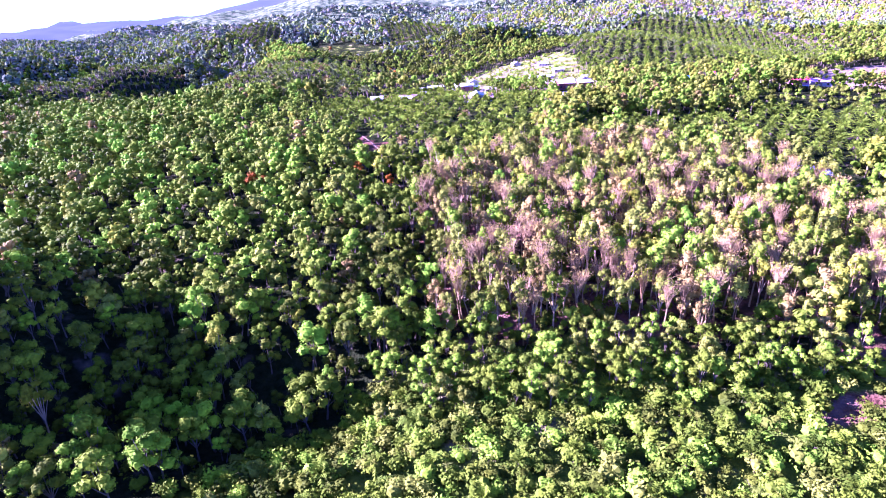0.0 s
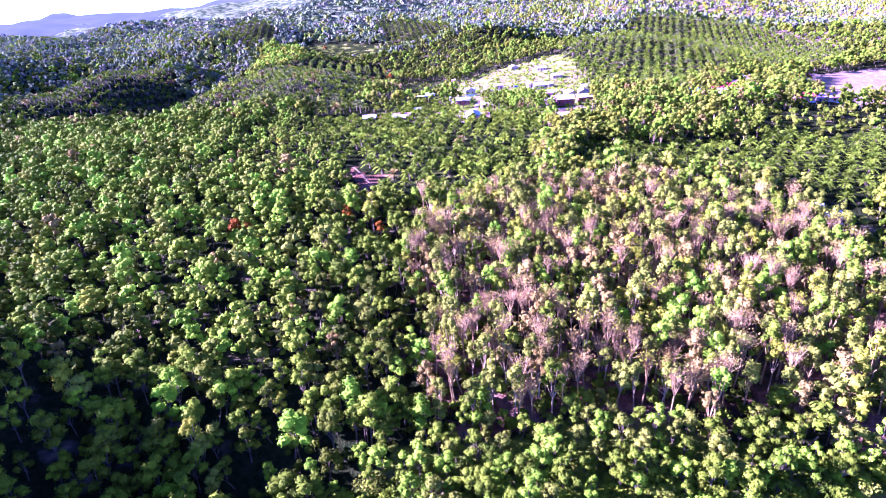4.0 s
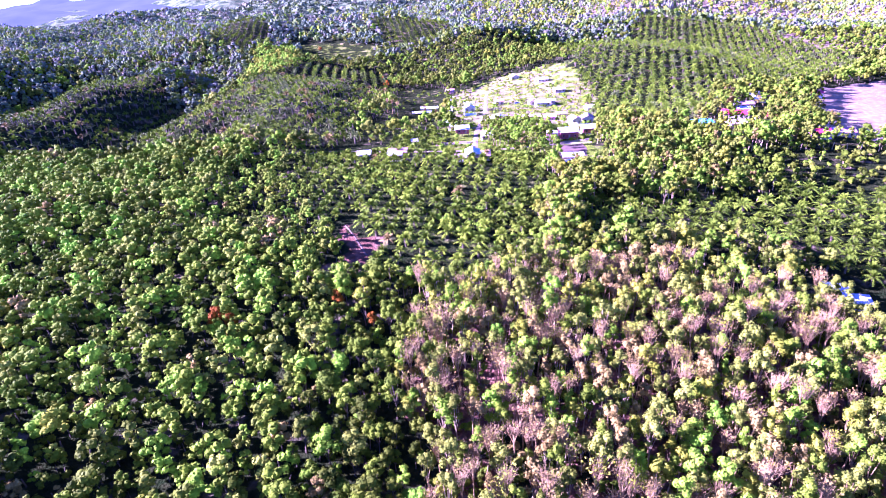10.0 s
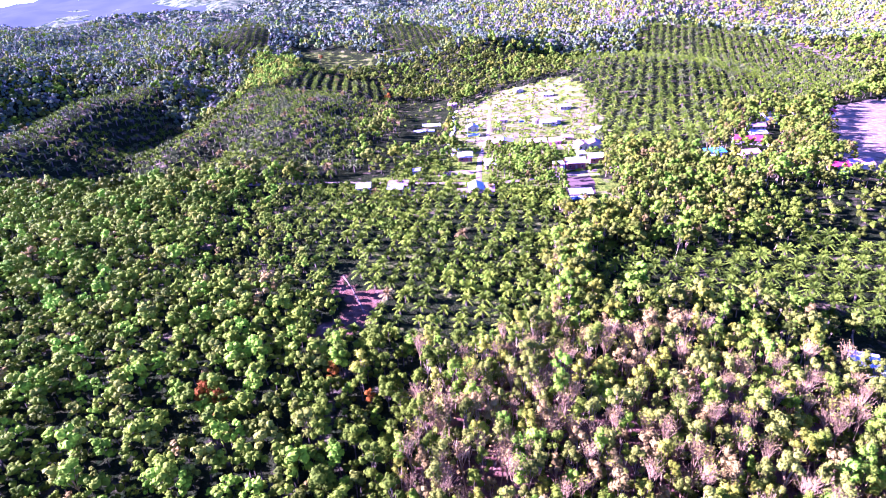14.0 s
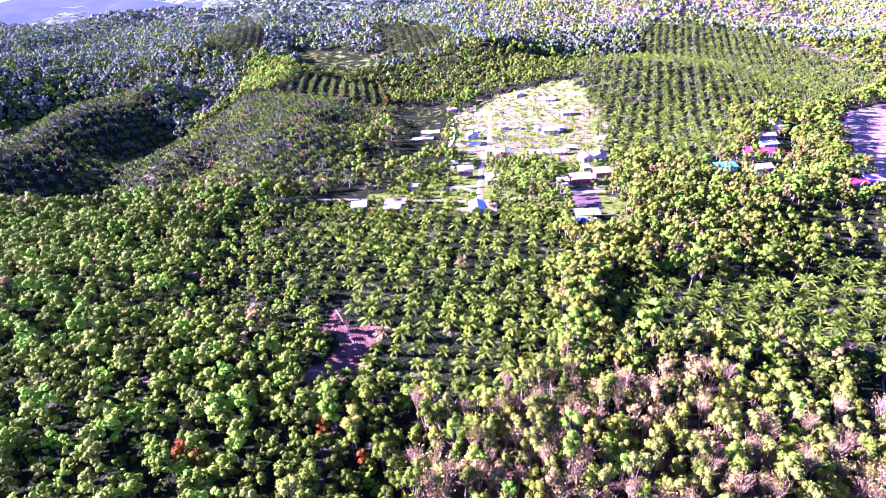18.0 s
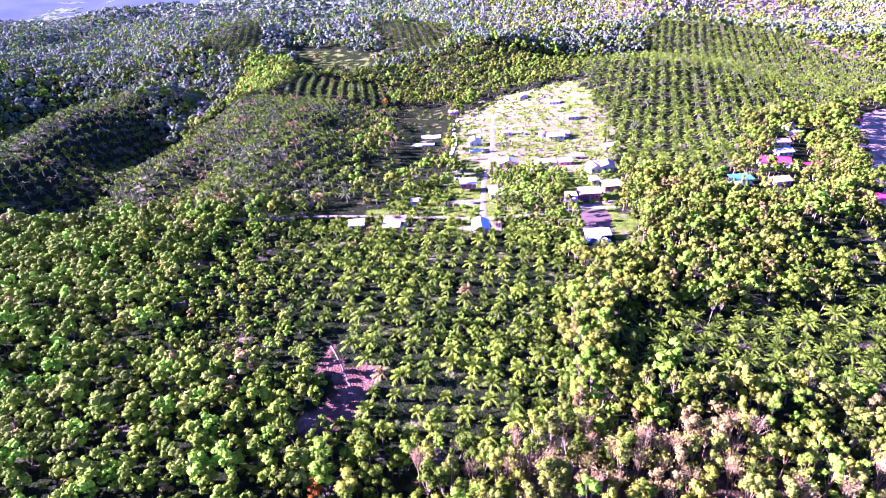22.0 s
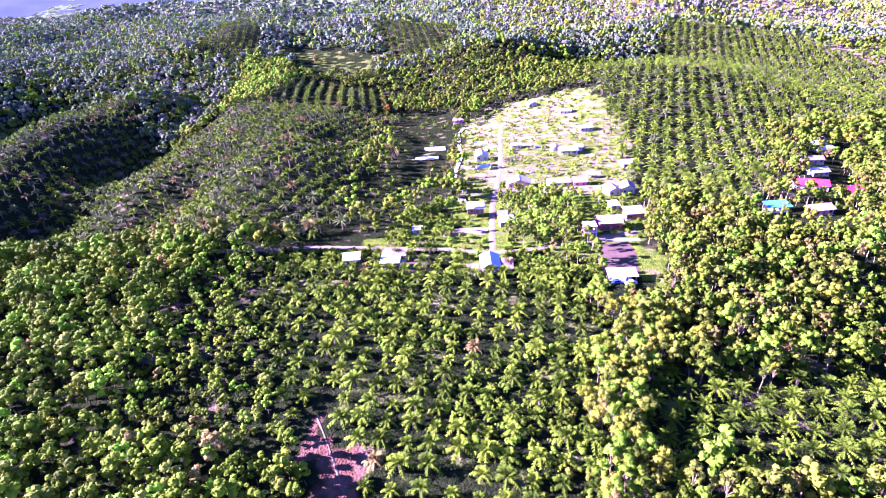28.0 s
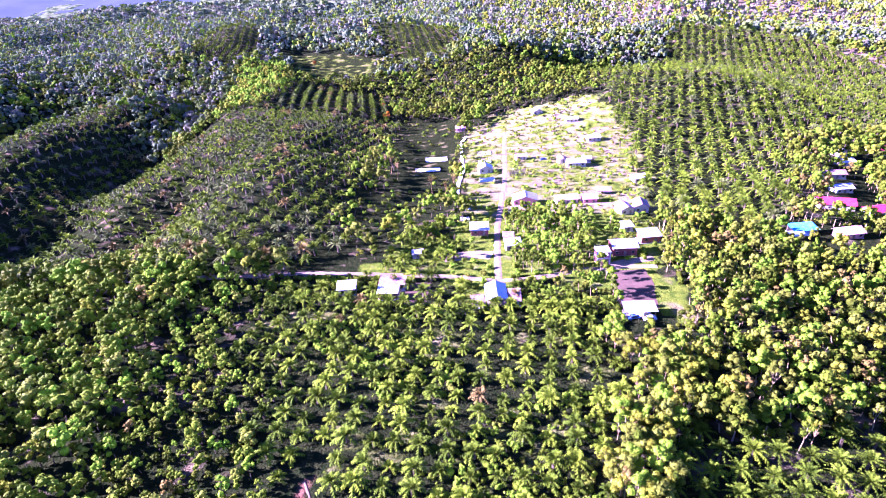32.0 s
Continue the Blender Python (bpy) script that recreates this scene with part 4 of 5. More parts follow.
def house(x, y, w, d, h, roof="gable_y", wall=WHITE_WALL, cover=ZINC, label="", turn=0.0, stilts=0.0, name="house", pitch=24.0, open_walls=False, porch=False):
    """A small village house: slab or posts, four walls with openings, a ribbed sheet roof with a ridge cap."""
    z = level(x, y, w, d)
    top = tagged(new(name), label, "shed" if open_walls else "house")
    top.matrix_basis = pose(x, y, z, 0, 0, turn)
    f = 0.3 + stilts + (ground(x, y) - z) * 0.6
    if stilts:
        for i in (-1, 0, 1):
            for j in (-1, 1):
                part("post", box(0.22, 0.22, f + 0.4, i * (w / 2 - 0.2), j * (d / 2 - 0.2), -0.4, bevel=0.02), WOOD, top)
        part("floor", box(w, d, 0.2, 0, 0, f - 0.2), WOOD, top)
    else:
        part("slab", box(w + 0.6, d + 0.6, f + 0.6, 0, 0, -0.6), CONCRETE, top)
    rise = math.tan(radians(pitch)) * (w / 2 if roof == "gable_y" else d / 2)
    if roof == "lean":
        rise = math.tan(radians(9)) * d
    if open_walls:
        for i in (-1, -0.33, 0.33, 1):
            for j in (-1, 1):
                part("post", box(0.16, 0.16, h + (rise if roof == "lean" and j > 0 else 0), i * (w / 2 - 0.1), j * (d / 2 - 0.1), f), WOOD, top)
        part("wall", box(w, 0.12, h * 0.9, 0, d / 2 - 0.2, f), wall, top)
    else:
        for j in (-1, 1):
            bm = box(w, 0.16, h, 0, j * (d / 2 - 0.08), f)
            if roof == "gable_y":
                a = [bm.verts.new((sx * w / 2, j * (d / 2 - 0.08) + dy, f + h + dz)) for dy in (-0.08, 0.08) for sx, dz in ((-1, 0), (1, 0), (0, rise))]
                for q in ((0, 1, 2), (5, 4, 3)):
                    bm.faces.new([a[i] for i in q])
                for p, q in ((0, 2), (2, 1), (1, 0)):
                    bm.faces.new((a[p], a[q], a[q + 3], a[p + 3]))
            part("wall", bm, wall, top)
        for i in (-1, 1):
            bm = box(0.16, d - 0.34, h, i * (w / 2 - 0.08), 0, f)
            if roof == "gable_x":
                a = [bm.verts.new((i * (w / 2 - 0.08) + dx, sy * (d / 2 - 0.17), f + h + dz)) for dx in (-0.08, 0.08) for sy, dz in ((-1, 0), (1, 0), (0, rise))]
                for q in ((0, 1, 2), (5, 4, 3)):
                    bm.faces.new([a[k] for k in q])
                for p, q in ((0, 2), (2, 1), (1, 0)):
                    bm.faces.new((a[p], a[q], a[q + 3], a[p + 3]))
            part("wall", bm, wall, top)
        k = max(1, int(w / 3))
        for i in range(k):
            px = (i + 0.5) * w / k - w / 2
            if i == k // 2:
                opening(top, None, px, -d / 2 - 0.05, f, 0.9, 2.0, False, "door")
            else:
                opening(top, None, px, -d / 2 - 0.05, f + 0.9, 1.1, 1.1, False, "window")
        for py in (-d / 4, d / 4):
            opening(top, None, w / 2 + 0.05, py, f + 0.9, 1.0, 1.1, True, "window")
    over = 0.6
    if roof == "lean":
        sl = math.hypot(d + 2 * over, rise)
        part("roof", sheet(w + 2 * over, sl), cover, top, m=pose(0, d / 2 + over, f + h + rise + 0.12, 9, 0, 0))
    else:
        span, length = (w, d) if roof == "gable_y" else (d, w)
        sl = (span / 2 + over) / math.cos(radians(pitch))
        for k, rz in enumerate((0, 180) if roof == "gable_x" else (90, -90)):
            part("roof", sheet(length + 2 * over, sl), cover, top, m=pose(0, 0, f + h + rise + 0.10, 0, 0, rz) @ pose(0, 0, 0, pitch, 0, 0))
        cap = box(*((length + 2 * over, 0.4) if roof == "gable_x" else (0.4, length + 2 * over)), 0.08, 0, 0, f + h + rise + 0.08)
        part("ridge_cap", cap, cover, top)
    if porch:
        for i in (-1, 1):
            part("post", box(0.14, 0.14, h * 0.75 + f, i * (w / 2 - 0.3), -d / 2 - 2.2, -0.1), WOOD, top)
        part("porch_roof", sheet(w, 2.8), RUST_ROOF, top, m=pose(0, -d / 2 + 0.1, f + h * 0.9, 10, 0, 0))
    return top


house(16, 313, 6.6, 10, 3.2, "gable_y", WHITE_WALL, BLUE_ROOF, "white house with a blue-grey sheet roof at the road fork", 0, porch=True)
house(9.5, 309, 3.6, 4, 2.2, "lean", RUST_ROOF, RUST_ROOF, "small rusty lean-to shed beside the white house", 6, name="shed", open_walls=True)
house(22.5, 311, 3.4, 6, 2.2, "lean", RED_WALL, RUST_ROOF, "rusty store shed at the side of the house", -3, name="shed", open_walls=True)
house(63, 300, 9.6, 4.4, 2.6, "lean", WOOD, ZINC, "open shed with a bright zinc roof at a bare yard", -2, name="open_shed", open_walls=True)
house(70, 346, 9.5, 7.5, 3.6, "gable_x", RED_WALL, ZINC, "dark red house with a bright zinc roof", 0, stilts=0.5)
house(84, 357, 8, 5.5, 3.0, "lean", RED_WALL, BLUE_ROOF, "house with a violet-blue sheet roof among trees", 4)
house(78.5, 370, 4, 4, 2.4, "lean", WHITE_WALL, ZINC, "small white outbuilding with a zinc roof", 8, name="outbuilding")
house(84, 394, 6, 8, 3.0, "gable_y", WHITE_WALL, PINK_ROOF, "white house with a faded pink roof", 10)
house(92.5, 396, 6.4, 8.5, 3.2, "gable_y", WHITE_WALL, RUST_ROOF, "white house with a rusty red roof", -8)
house(106, 444, 7, 6, 3.0, "gable_x", WHITE_WALL, ZINC, "small white house with a zinc roof by the palms", 12)
house(39, 417, 12, 8, 3.0, "gable_y", PINK_WALL, ZINC, "pink house with a wide white gable roof", -3, pitch=18.0)
house(60, 414, 11, 6, 2.8, "gable_x", WHITE_WALL, PINK_ROOF, "long low house with a pink sheet roof", 3)
house(71.5, 413, 7, 6, 2.8, "gable_x", PINK_WALL, PINK_ROOF, "pink annex with a faded red roof", 0)
house(82, 425, 7, 4, 2.2, "lean", WHITE_WALL, RUST_ROOF, "low rusty-roofed shed by the yard", -6, name="shed", open_walls=True)
house(13, 372, 7.6, 6, 2.7, "lean", RED_WALL, ZINC, "red-brown house on posts with a zinc roof", 0, stilts=1.6)
house(26.5, 356, 6, 5, 2.6, "lean", WOOD, ZINC, "wooden hut with a flat white zinc roof", 2, name="hut")
house(25.5, 366, 4, 3, 2.2, "lean", WOOD, RUST_ROOF, "small wooden hut with a rusty roof", -5, name="hut")
house(-14, 352, 4, 3.2, 2.2, "gable_x", WHITE_WALL, ZINC, "tiny white hut among bushes", 8, name="hut")
house(-39, 322, 6.2, 4.5, 2.8, "lean", WHITE_WALL, ZINC, "white zinc-roofed house behind palms", 4)
house(-23, 318, 6.8, 4, 2.8, "lean", RED_WALL, ZINC, "zinc-roofed house beside bare red earth", -4)
house(-22, 325, 9, 4.5, 2.6, "lean", RED_WALL, RUST_ROOF, "shed with a violet rusty roof behind a house", -4, name="shed", open_walls=True)
house(22, 484, 8, 7, 3.0, "gable_y", WHITE_WALL, ZINC, "white house with a bright roof beside the village road", 4)
house(9, 611, 8, 6, 3.0, "gable_x", PINK_WALL, PINK_ROOF, "pinkish house at the head of the valley", -8)
house(73, 618, 8, 7, 3.0, "gable_y", WHITE_WALL, ZINC, "white house at the upper edge of the clearing", 15)
house(95, 580, 9, 6, 2.6, "gable_x", WHITE_WALL, ZINC, "long white house on the cleared slope", -6)
house(101, 533, 9, 6, 2.6, "gable_x", WHITE_WALL, ZINC, "white house with a pale roof on the cleared slope", 8)
house(79, 483, 11, 7, 2.8, "gable_x", WHITE_WALL, ZINC, "wide white house in the middle of the village", 0)
house(72, 492, 5, 5, 2.4, "gable_y", WHITE_WALL, RUST_ROOF, "small white house with a rusty roof", 10)
house(87, 489, 5, 4, 2.4, "lean", WHITE_WALL, ZINC, "white outbuilding in the village", -14, name="outbuilding")
house(47, 505, 7, 5, 2.6, "gable_x", WHITE_WALL, PINK_ROOF, "white house with a pinkish roof", 6)
# eastern hamlet
house(182, 390, 15, 8, 3.2, "gable_x", WHITE_WALL, RED_ROOF, "long house with a crimson sheet roof", -18)
house(196, 381, 10, 7, 3.0, "gable_x", WHITE_WALL, RED_ROOF, "house with a crimson sheet roof by a dirt yard", 10)
house(277, 497, 12, 8, 3.2, "gable_x", WHITE_WALL, RED_ROOF, "crimson-roofed house among palms", -12)
house(302, 506, 12, 7, 3.2, "gable_x", WHITE_WALL, RED_ROOF, "crimson-roofed house at the far side of the hamlet", 5)
house(164, 352, 9, 6, 2.8, "gable_x", PINK_WALL, PINK_ROOF, "pink house with a faded roof", 8)
house(148, 357, 10, 5, 2.4, "lean", WOOD, AZURE, "open shelter roofed with an azure sheet", 4, name="shelter", open_walls=True)
house(246, 489, 7, 6, 3.0, "gable_y", WHITE_WALL, ZINC, "white hut on a grassy clearing", 20, name="hut")
house(215, 445, 12, 6, 2.8, "gable_x", WHITE_WALL, RUST_ROOF, "house with a violet rusty roof", -5)
house(203, 418, 9, 6, 2.8, "gable_x", WHITE_WALL, BLUE_ROOF, "house with a blue-grey roof behind palms", 6)
house(196, 328, 9, 6, 2.8, "gable_x", PINK_WALL, RED_ROOF, "pink house with a crimson roof", 0)
house(214, 338, 11, 7, 3.0, "gable_x", WHITE_WALL, PINK_ROOF, "pale house with a faded pink roof", -9)
house(238, 470, 9, 6, 2.8, "gable_x", WHITE_WALL, ZINC, "white house with a zinc roof in the hamlet", 14)
# two roofs beside the rubber trees
house(117.5, 186, 6.5, 5, 2.6, "lean", WOOD, BLUE_ROOF, "pale blue-grey roofed hut in the shade of rubber trees", -24, name="hut")
house(122.5, 182, 4.2, 3.5, 2.2, "lean", WOOD, ZINC, "small zinc-roofed hut in the shade", -16, name="hut")


def shell_house(x, y):
    """An unfinished two-storey block: floors, corner posts, brick panels with open windows."""
    z = level(x, y, 5, 5)
    top = tagged(new("unfinished_house"), "unfinished two-storey brick house with open windows", "house")
    top.matrix_basis = pose(x, y, z)
    for k in range(3):
        part("floor", box(5.4, 5.4, 0.22, 0, 0, k * 2.7 - (0.3 if k == 0 else 0)), CONCRETE, top)
    for i in (-1, 1):
        for j in (-1, 1):
            part("post", box(0.3, 0.3, 5.6, i * 2.45, j * 2.45, 0), CONCRETE, top)
    for k in range(2):
        for a in range(4):
            bm = bmesh.new()
            box(4.6, 0.14, 0.9, 0, 0, 0, bm)
            box(4.6, 0.14, 0.35, 0, 0, 2.1, bm)
            for px in (-2.0, 0, 2.0):
                box(0.55, 0.14, 1.2, px, 0, 0.9, bm)
            part("brick_panel", bm, RED_WALL if a % 2 else PINK_WALL, top, m=pose(0, 0, k * 2.7 + 0.2, 0, 0, a * 90) @ pose(0, -2.45, 0))


shell_house(60, 339)


def car(x, y, turn, paint, label):
    top = tagged(new("car"), label, "car")
    top.matrix_basis = pose(x, y, float(ground(x, y)) + 0.12, 0, 0, turn)
    part("body", box(4.2, 1.7, 0.62, 0, 0, 0.34, bevel=0.12), paint, top)
    bm = box(2.3, 1.5, 0.6, -0.15, 0, 0.94)
    for v in bm.verts:
        if v.co.z > 1.3:
            v.co.x = -0.15 + (v.co.x + 0.15) * 0.72
            v.co.y *= 0.86
    cabin = part("cabin", bm, DARK_PANE, top)
    part("roof", box(1.75, 1.34, 0.07, -0.15, 0, 1.53, bevel=0.02), paint, cabin)
    for i in (-1.3, 1.3):
        for j in (-0.8, 0.8):
            bm = bmesh.new()
            bmesh.ops.create_cone(bm, cap_ends=True, segments=12, radius1=0.33, radius2=0.33, depth=0.22)
            wh = part("wheel", bm, RUBBER_MAT, top, m=pose(i, j, 0.33, 90, 0, 0))
            bm = bmesh.new()
            bmesh.ops.create_cone(bm, cap_ends=True, segments=10, radius1=0.18, radius2=0.18, depth=0.25)
            part("rim", bm, CONCRETE, wh)
    for j in (-0.55, 0.55):
        part("headlight", box(0.08, 0.3, 0.16, 2.1, j, 0.62), WHITE_PAINT, top)


car(60.5, 297.5, 8, BLUE_PAINT, "dark blue car parked under the open shed")
car(65.5, 296.4, 4, WHITE_PAINT, "white car at the edge of the open shed")
car(61, 499, 12, BLUE_PAINT, "blue car parked on the pale village ground")


def strip(name, line, width, mat, label, category, lift=0.10, seed=0):
    """A way laid over the ground, with uneven edges."""
    r = np.random.default_rng(seed)
    p = np.array(line, float)
    seg = np.hypot(*np.diff(p, axis=0).T)
    t = np.r_[0, np.cumsum(seg)]
    s = np.arange(0, t[-1], 1.6)
    c = np.stack([np.interp(s, t, p[:, k]) for k in (0, 1)], 1)
    d = np.gradient(c, axis=0)
    nrm = unit(np.stack([-d[:, 1], d[:, 0]], 1))
    cols = []
    for q in (-1, -0.5, 0, 0.5, 1):
        e = c + nrm * (width / 2 * q + (r.normal(0, 0.16, len(s)) if abs(q) == 1 else 0))[:, None] if abs(q) == 1 else c + nrm * (width / 2 * q)
        z = ground(e[:, 0], e[:, 1]) + 0.10 * np.sin(e[:, 0] / 3.7 + e[:, 1] / 9.1) * np.sin(e[:, 1] / 4.3) + 0.3 * np.sin(e[:, 0] / 11 - e[:, 1] / 17)
        cols.append(np.stack([e[:, 0], e[:, 1], z + lift - (0.16 if abs(q) == 1 else 0)], 1))
    v = np.stack(cols, 1)
    k = len(s)
    i = np.arange(k * 5).reshape(k, 5)
    f = np.stack([i[:-1, :-1], i[:-1, 1:], i[1:, 1:], i[1:, :-1]], -1).reshape(-1, 4)
    return tagged(new(name, mesh_from(name, v.reshape(-1, 3), f[:, ::-1], [mat], smooth=True)), label, category, kind="structure")


strip("road", [(18, 322), (19, 345), (22, 384), (27, 420), (31, 448), (36, 500), (39, 540), (43, 575)], 2.8, EARTH, "pale earth road through the village", "road", 0.16, 1)
strip("track", [(-140, 336), (-112, 333), (-90, 334), (-60, 338), (-45, 337), (-20, 335), (-2, 333), (18, 326), (34, 328), (52, 333), (68, 334), (80, 332)], 3.0, EARTH, "earth track along the edge of the field", "track", 0.20, 2)
strip("lane", [(38, 537), (60, 530), (80, 526), (100, 540), (118, 556)], 5.0, EARTH, "pale lane over the cleared slope", "lane", 0.20, 3)
strip("upper_lane", [(10, 585), (24, 590), (40, 575), (60, 590), (90, 606), (118, 612)], 5.5, EARTH, "pale upper lane below the palms", "lane", 0.22, 4)
strip("ditch", [(4, 430), (4, 455), (8, 490), (8, 530), (8, 568), (13, 588)], 2.2, CONCRETE, "pale concrete drain beside the dark grass", "drain", 0.6, 5)
strip("yard", [(-3, 350), (4, 351), (12, 352), (18, 350)], 9.0, EARTH, "pale bare yard beside the road", "yard", 0.14, 6)
strip("yard_east", [(64, 304), (66, 314), (68, 324), (68, 331)], 14.0, SHADED_RED_EARTH, "red bare yard, shade put into its colour", "yard", 0.14, 7)
strip("forecourt", [(62, 335), (70, 338), (82, 340)], 5.0, EARTH, "pale trodden forecourt", "yard", 0.24, 8)
strip("yard_west", [(-14, 311), (-13, 320), (-12, 330)], 9.0, SHADED_RED_EARTH, "dark red bare ground beside a house", "yard", 0.16, 9)
strip("path", [(-36, 236), (-32, 228), (-28, 219), (-25, 212)], 0.7, TROD, "thin pale footpath over the clearing", "path", 0.10, 10)
strip("bank", [(-141, 326), (-136, 331), (-131, 339)], 9.0, EARTH, "bare reddish earth bank", "bank", 0.3, 11)
strip("village_lane", [(30, 408), (45, 409), (60, 408), (84, 407), (100, 412)], 4.0, EARTH, "pale earth lane between houses", "lane", 0.2, 12)


def slab(x, y, w, d, label):
    z = level(x, y, w, d)
    top = tagged(new("concrete_bed", None), label, "slab")
    top.matrix_basis = pose(x, y, z, 0, 0, 2)
    part("slab", box(w, d, 0.8 + float(ground(x, y)) - z, 0, 0, -0.2, bevel=0.06), CONCRETE, top)
    for i in (-1, 1):
        part("kerb", box(0.25, d, 0.25, i * (w / 2 - 0.12), 0, 0.6 + float(ground(x, y)) - z), CONCRETE, top)


slab(-10, 524, 15, 9, "long white concrete bed on the dark grass")
slab(-15, 496, 16, 7, "long white concrete bed beside another")
slab(22, 464, 9, 6, "white concrete slab beside the road")
slab(24, 527, 9, 7, "white concrete slab by the village road")
slab(23, 505, 8, 5, "white concrete slab below a house")
slab(7, 395, 4, 4, "small white concrete slab beside the drain")
slab(8, 411, 4, 5, "small white concrete slab near the drain")


def fence(x, y, count, gap):
    top = tagged(new("pole_fence"), "row of dark wooden poles of a plant nursery", "fence")
    z = float(ground(x, y))
    top.matrix_basis = pose(x, y, z)
    for i in range(count):
        part("pole", box(0.25, 0.25, 3.2, (i - count / 2) * gap, 0, -0.5, bevel=0.03), WOOD, top)
    part("rail", box(count * gap, 0.12, 0.14, -gap / 2, 0, 2.2), WOOD, top)


for k in range(3):
    fence(41, 466 + k * 4, 9, 1.2)

# trees and bushes in and round the village
TREES_AT = [(42, 336), (47, 341), (52, 338), (45, 349), (51, 348), (40, 356), (46, 361), (53, 358), (42, 369), (50, 372), (37, 344), (56, 368), (48, 383), (58, 379),
            (57, 305), (57, 311), (58, 317), (57, 323), (57, 329), (36, 336), (66, 385), (73, 377), (96, 372), (99, 385), (103, 400), (98, 360), (94, 345), (91, 332), (87, 320), (86, 306), (84, 296), (110, 460), (60, 446)]
gx2, gy2 = plot(5.0, 1.6, 27, 60, 333, 402)
gx2, gy2 = keep(gx2, gy2, (np.hypot(gx2 - 26, gy2 - 360) > 9) & (np.hypot(gx2 - 60, gy2 - 337) > 7))
tx, ty = np.array(TREES_AT, float).T
tx, ty = np.r_[tx[(tx < 27) | (tx > 60) | (ty < 333)], gx2], np.r_[ty[(tx < 27) | (tx > 60) | (ty < 333)], gy2]
plant_things("village_tree", place("forest", tx, ty, ["lime", "mid"], [60, 40], (0.6, 0.9), 30), "%s broadleaf tree between village houses", "tree", "village trees", BARK)
X, Y = plot(5.2, 2.4, 0, 135, 320, 650)
ok = in_plan(X, Y, "village")
rv = np.random.default_rng(3).random(len(X))
ok &= (np.abs(X - np.interp(Y, [322, 384, 448, 540], [18, 22, 31, 39])) > 4) & (rv < np.where(Y < 395, 0.85, 0.45)) & ~((np.abs(X - 68) < 10) & (Y < 336))
for hx, hy in ((16, 313), (70, 346), (39, 417), (63, 414), (13, 372), (26, 358), (84, 394), (92, 396), (79, 485), (22, 484), (8, 351), (84, 357)):
    ok &= np.hypot(X - hx, Y - hy) > 7
X, Y = keep(X, Y, ok)
plant_things("bush", place("shrub", X[:110], Y[:110], ["lime", "mid", "olive"], [45, 35, 20], (0.5, 1.2), 31), "%s bush in the village", "bush", "village bushes")
if len(X) > 110:
    stuff("village_bushes", [place("shrub_mid", X[110:], Y[110:], ["lime", "olive", "mid"], [45, 30, 25], (0.5, 1.1), 32)], "scattered bushes on the cleared slope", "bushes")
X, Y = plot(6.0, 2.5, -55, 15, 350, 660)
rv = np.random.default_rng(4).random(len(X))
X, Y = keep(X, Y, in_plan(X, Y, "dark_grass") & (rv < np.where(Y < 450, 0.8, 0.16)) & (np.hypot(X + 10, Y - 524) > 12) & (np.hypot(X + 15, Y - 496) > 12))
plant_things("sapling", place("shrub", X, Y, ["mid", "lime", "dark"], [50, 25, 25], (0.5, 1.1), 33), "young %s sapling in the dark grass", "sapling", "saplings in the grass")
bx, by = np.array([(-42, 491), (-38, 486), (-33, 472), (2, 440), (-10, 436), (-3, 430)], float).T
plant_things("dead_tree", place("bare", bx, by, ["straw", "pink"], [50, 50], (0.7, 0.95), 34), "pale leafless tree standing alone", "tree", "pale bare trees", TWIG)
rx, ry = np.array([(-59, 173), (-30, 181), (-56, 168), (-20, 172), (-63, 176)], float).T
plant_things("rust_tree", place("forest", rx, ry, ["rust"], [1], (0.75, 0.9), 35), "%s tree among green ones", "tree", "rust-red trees")

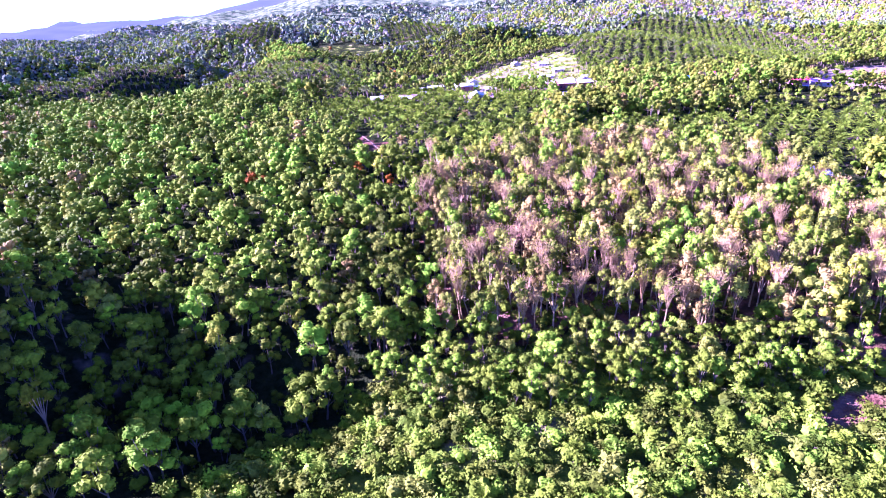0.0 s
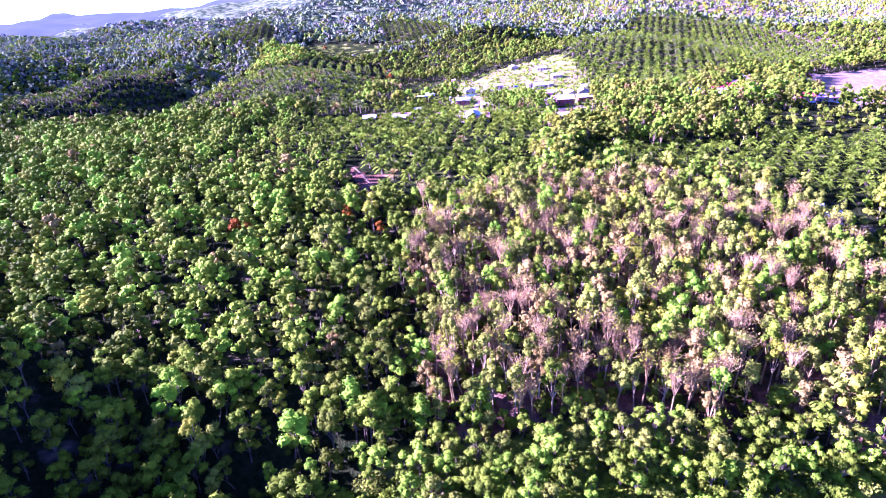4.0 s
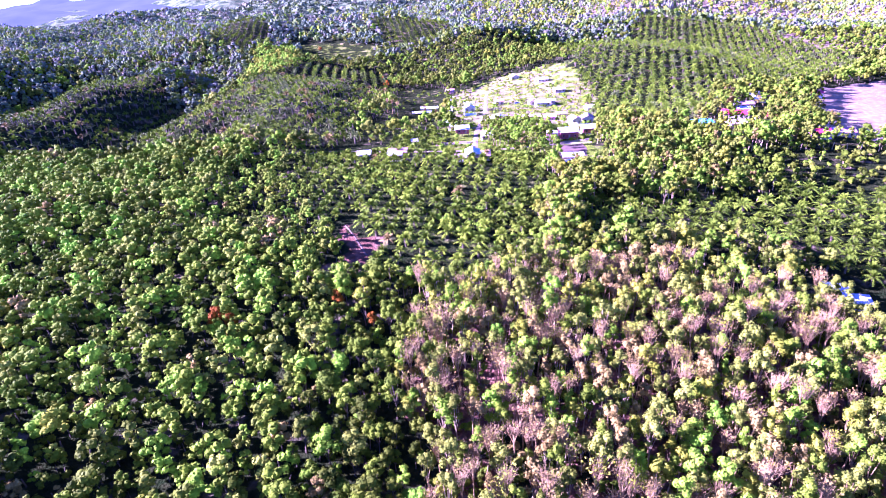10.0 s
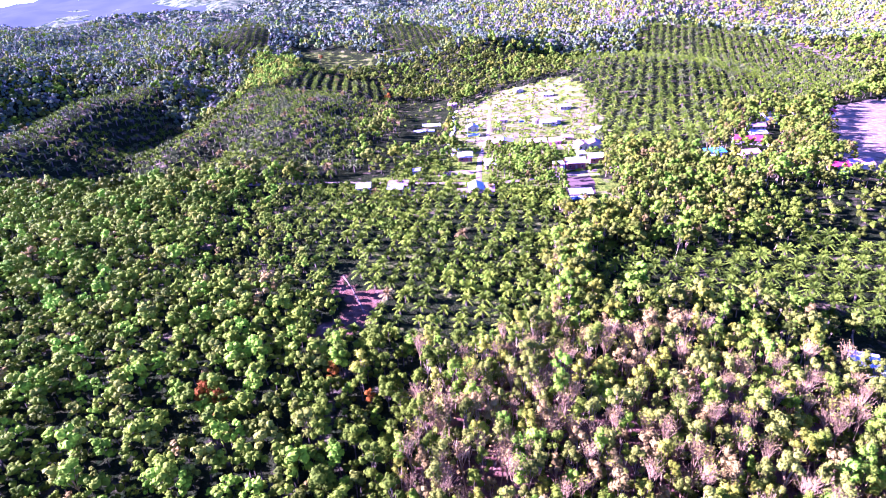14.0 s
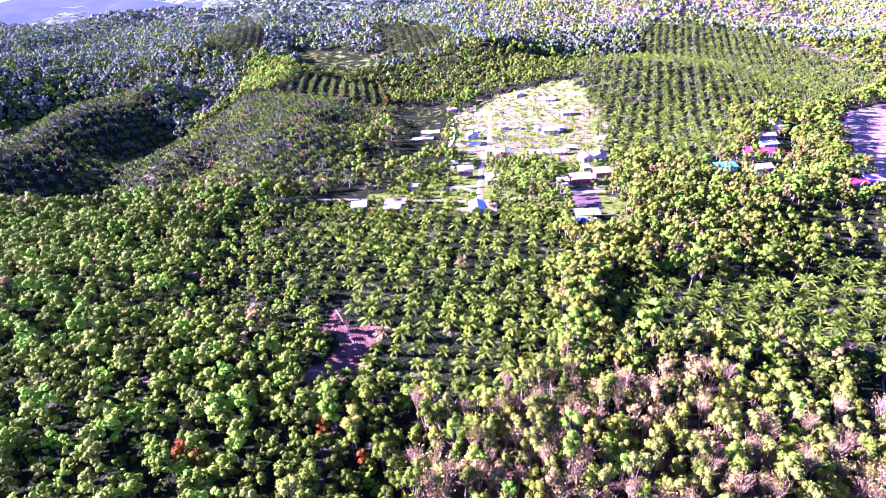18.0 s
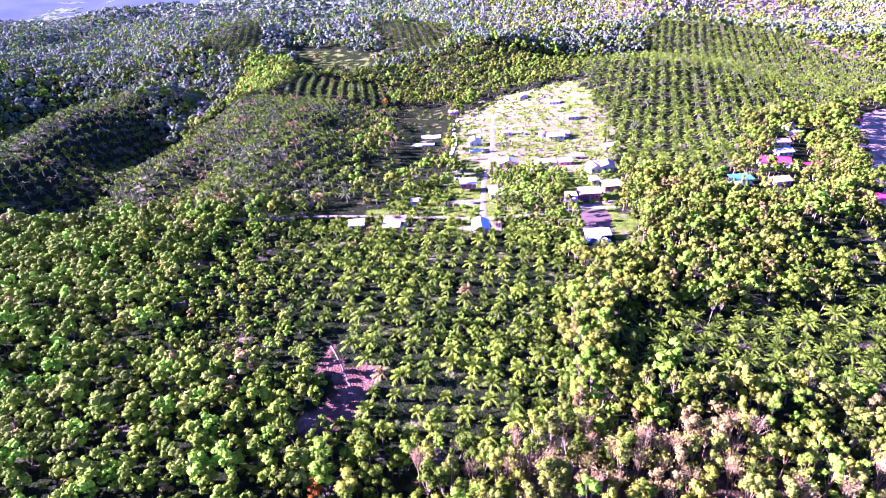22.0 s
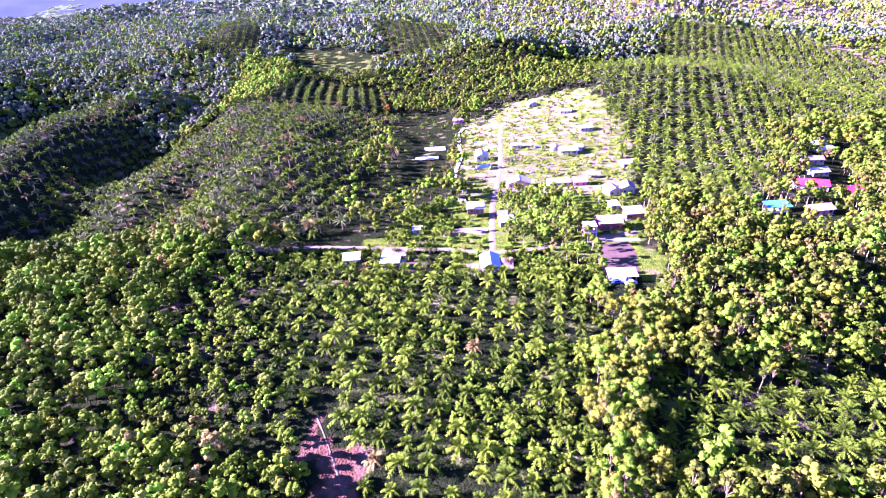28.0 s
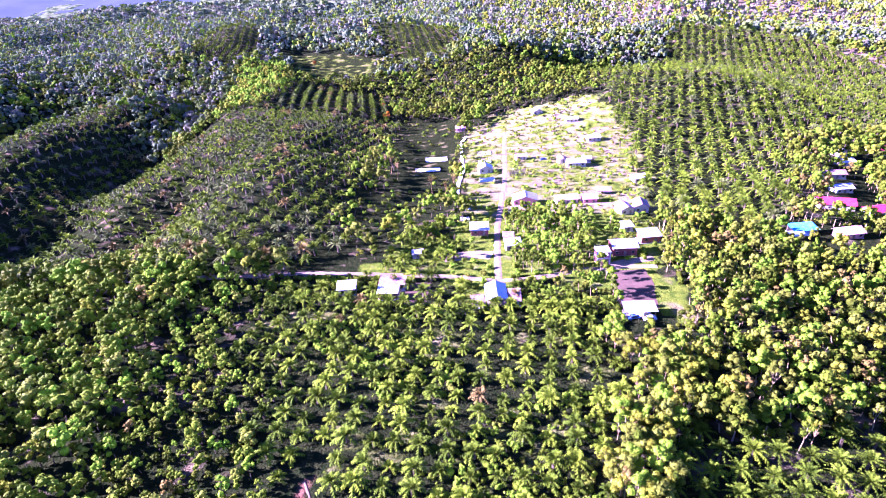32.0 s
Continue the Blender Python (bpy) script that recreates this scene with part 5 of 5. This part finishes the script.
mx, my = np.array([(-165, 858), (-161, 850), (-60, 655), (-57, 660), (-64, 700)], float).T
plant_things("rust_tree", place("forest", mx, my, ["rust", "pink"], [60, 40], (0.7, 0.95), 36), "%s tree at the edge of a meadow", "tree", "rust-red trees")
px, py = np.array([(-88, 348), (-82, 351), (-76, 346), (-70, 350), (-95, 352), (-62, 352), (-102, 349), (-110, 352)], float).T
plant_things("tall_palm", place("palm", px, py, ["palm_dry", "palm_yellow", "palm"], [40, 35, 25], (1.1, 1.3), 37), "tall %s oil palm at the foot of the hill", "palm tree", "palms at the foot of the hill", crown="fronds")
# ---- far ridges, haze painted on ----
# no haze in the air: a faint blue emission on the hills imitates it
HAZE, hn, hl, hb = material("painted_haze", 1.0, 0.0)
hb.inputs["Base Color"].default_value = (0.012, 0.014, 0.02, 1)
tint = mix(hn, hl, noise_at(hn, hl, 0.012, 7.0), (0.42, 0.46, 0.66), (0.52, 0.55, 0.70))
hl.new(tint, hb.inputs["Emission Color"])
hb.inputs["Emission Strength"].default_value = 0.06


def far_ridge(y0, x0, x1, height, seed):
    """A distant range: a long uneven ridge with a sloping near side."""
    r = np.random.default_rng(seed)
    xs = np.linspace(x0, x1, 90)
    top = height * (0.62 + 0.38 * np.sin(xs / 530 + seed) * np.sin(xs / 310 + 2 * seed)) + r.normal(0, height * 0.02, 90)
    base = ground(xs, np.full(90, float(y0)))
    rows = [np.stack([xs, np.full(90, y0 + dy) + r.normal(0, 12, 90), base + top * k - (8 if k == 0 else 0)], 1) for dy, k in ((0, 0), (90, 0.45), (190, 0.8), (280, 1.0), (420, 0.7), (600, -0.1))]
    v = np.stack(rows)
    i = np.arange(6 * 90).reshape(6, 90)
    f = np.stack([i[:-1, :-1], i[:-1, 1:], i[1:, 1:], i[1:, :-1]], -1).reshape(-1, 4)
    tagged(new("backdrop", mesh_from("backdrop", v.reshape(-1, 3), f, [HAZE], smooth=True)), "distant hills, blue haze put on as a glow", "backdrop", kind="structure")


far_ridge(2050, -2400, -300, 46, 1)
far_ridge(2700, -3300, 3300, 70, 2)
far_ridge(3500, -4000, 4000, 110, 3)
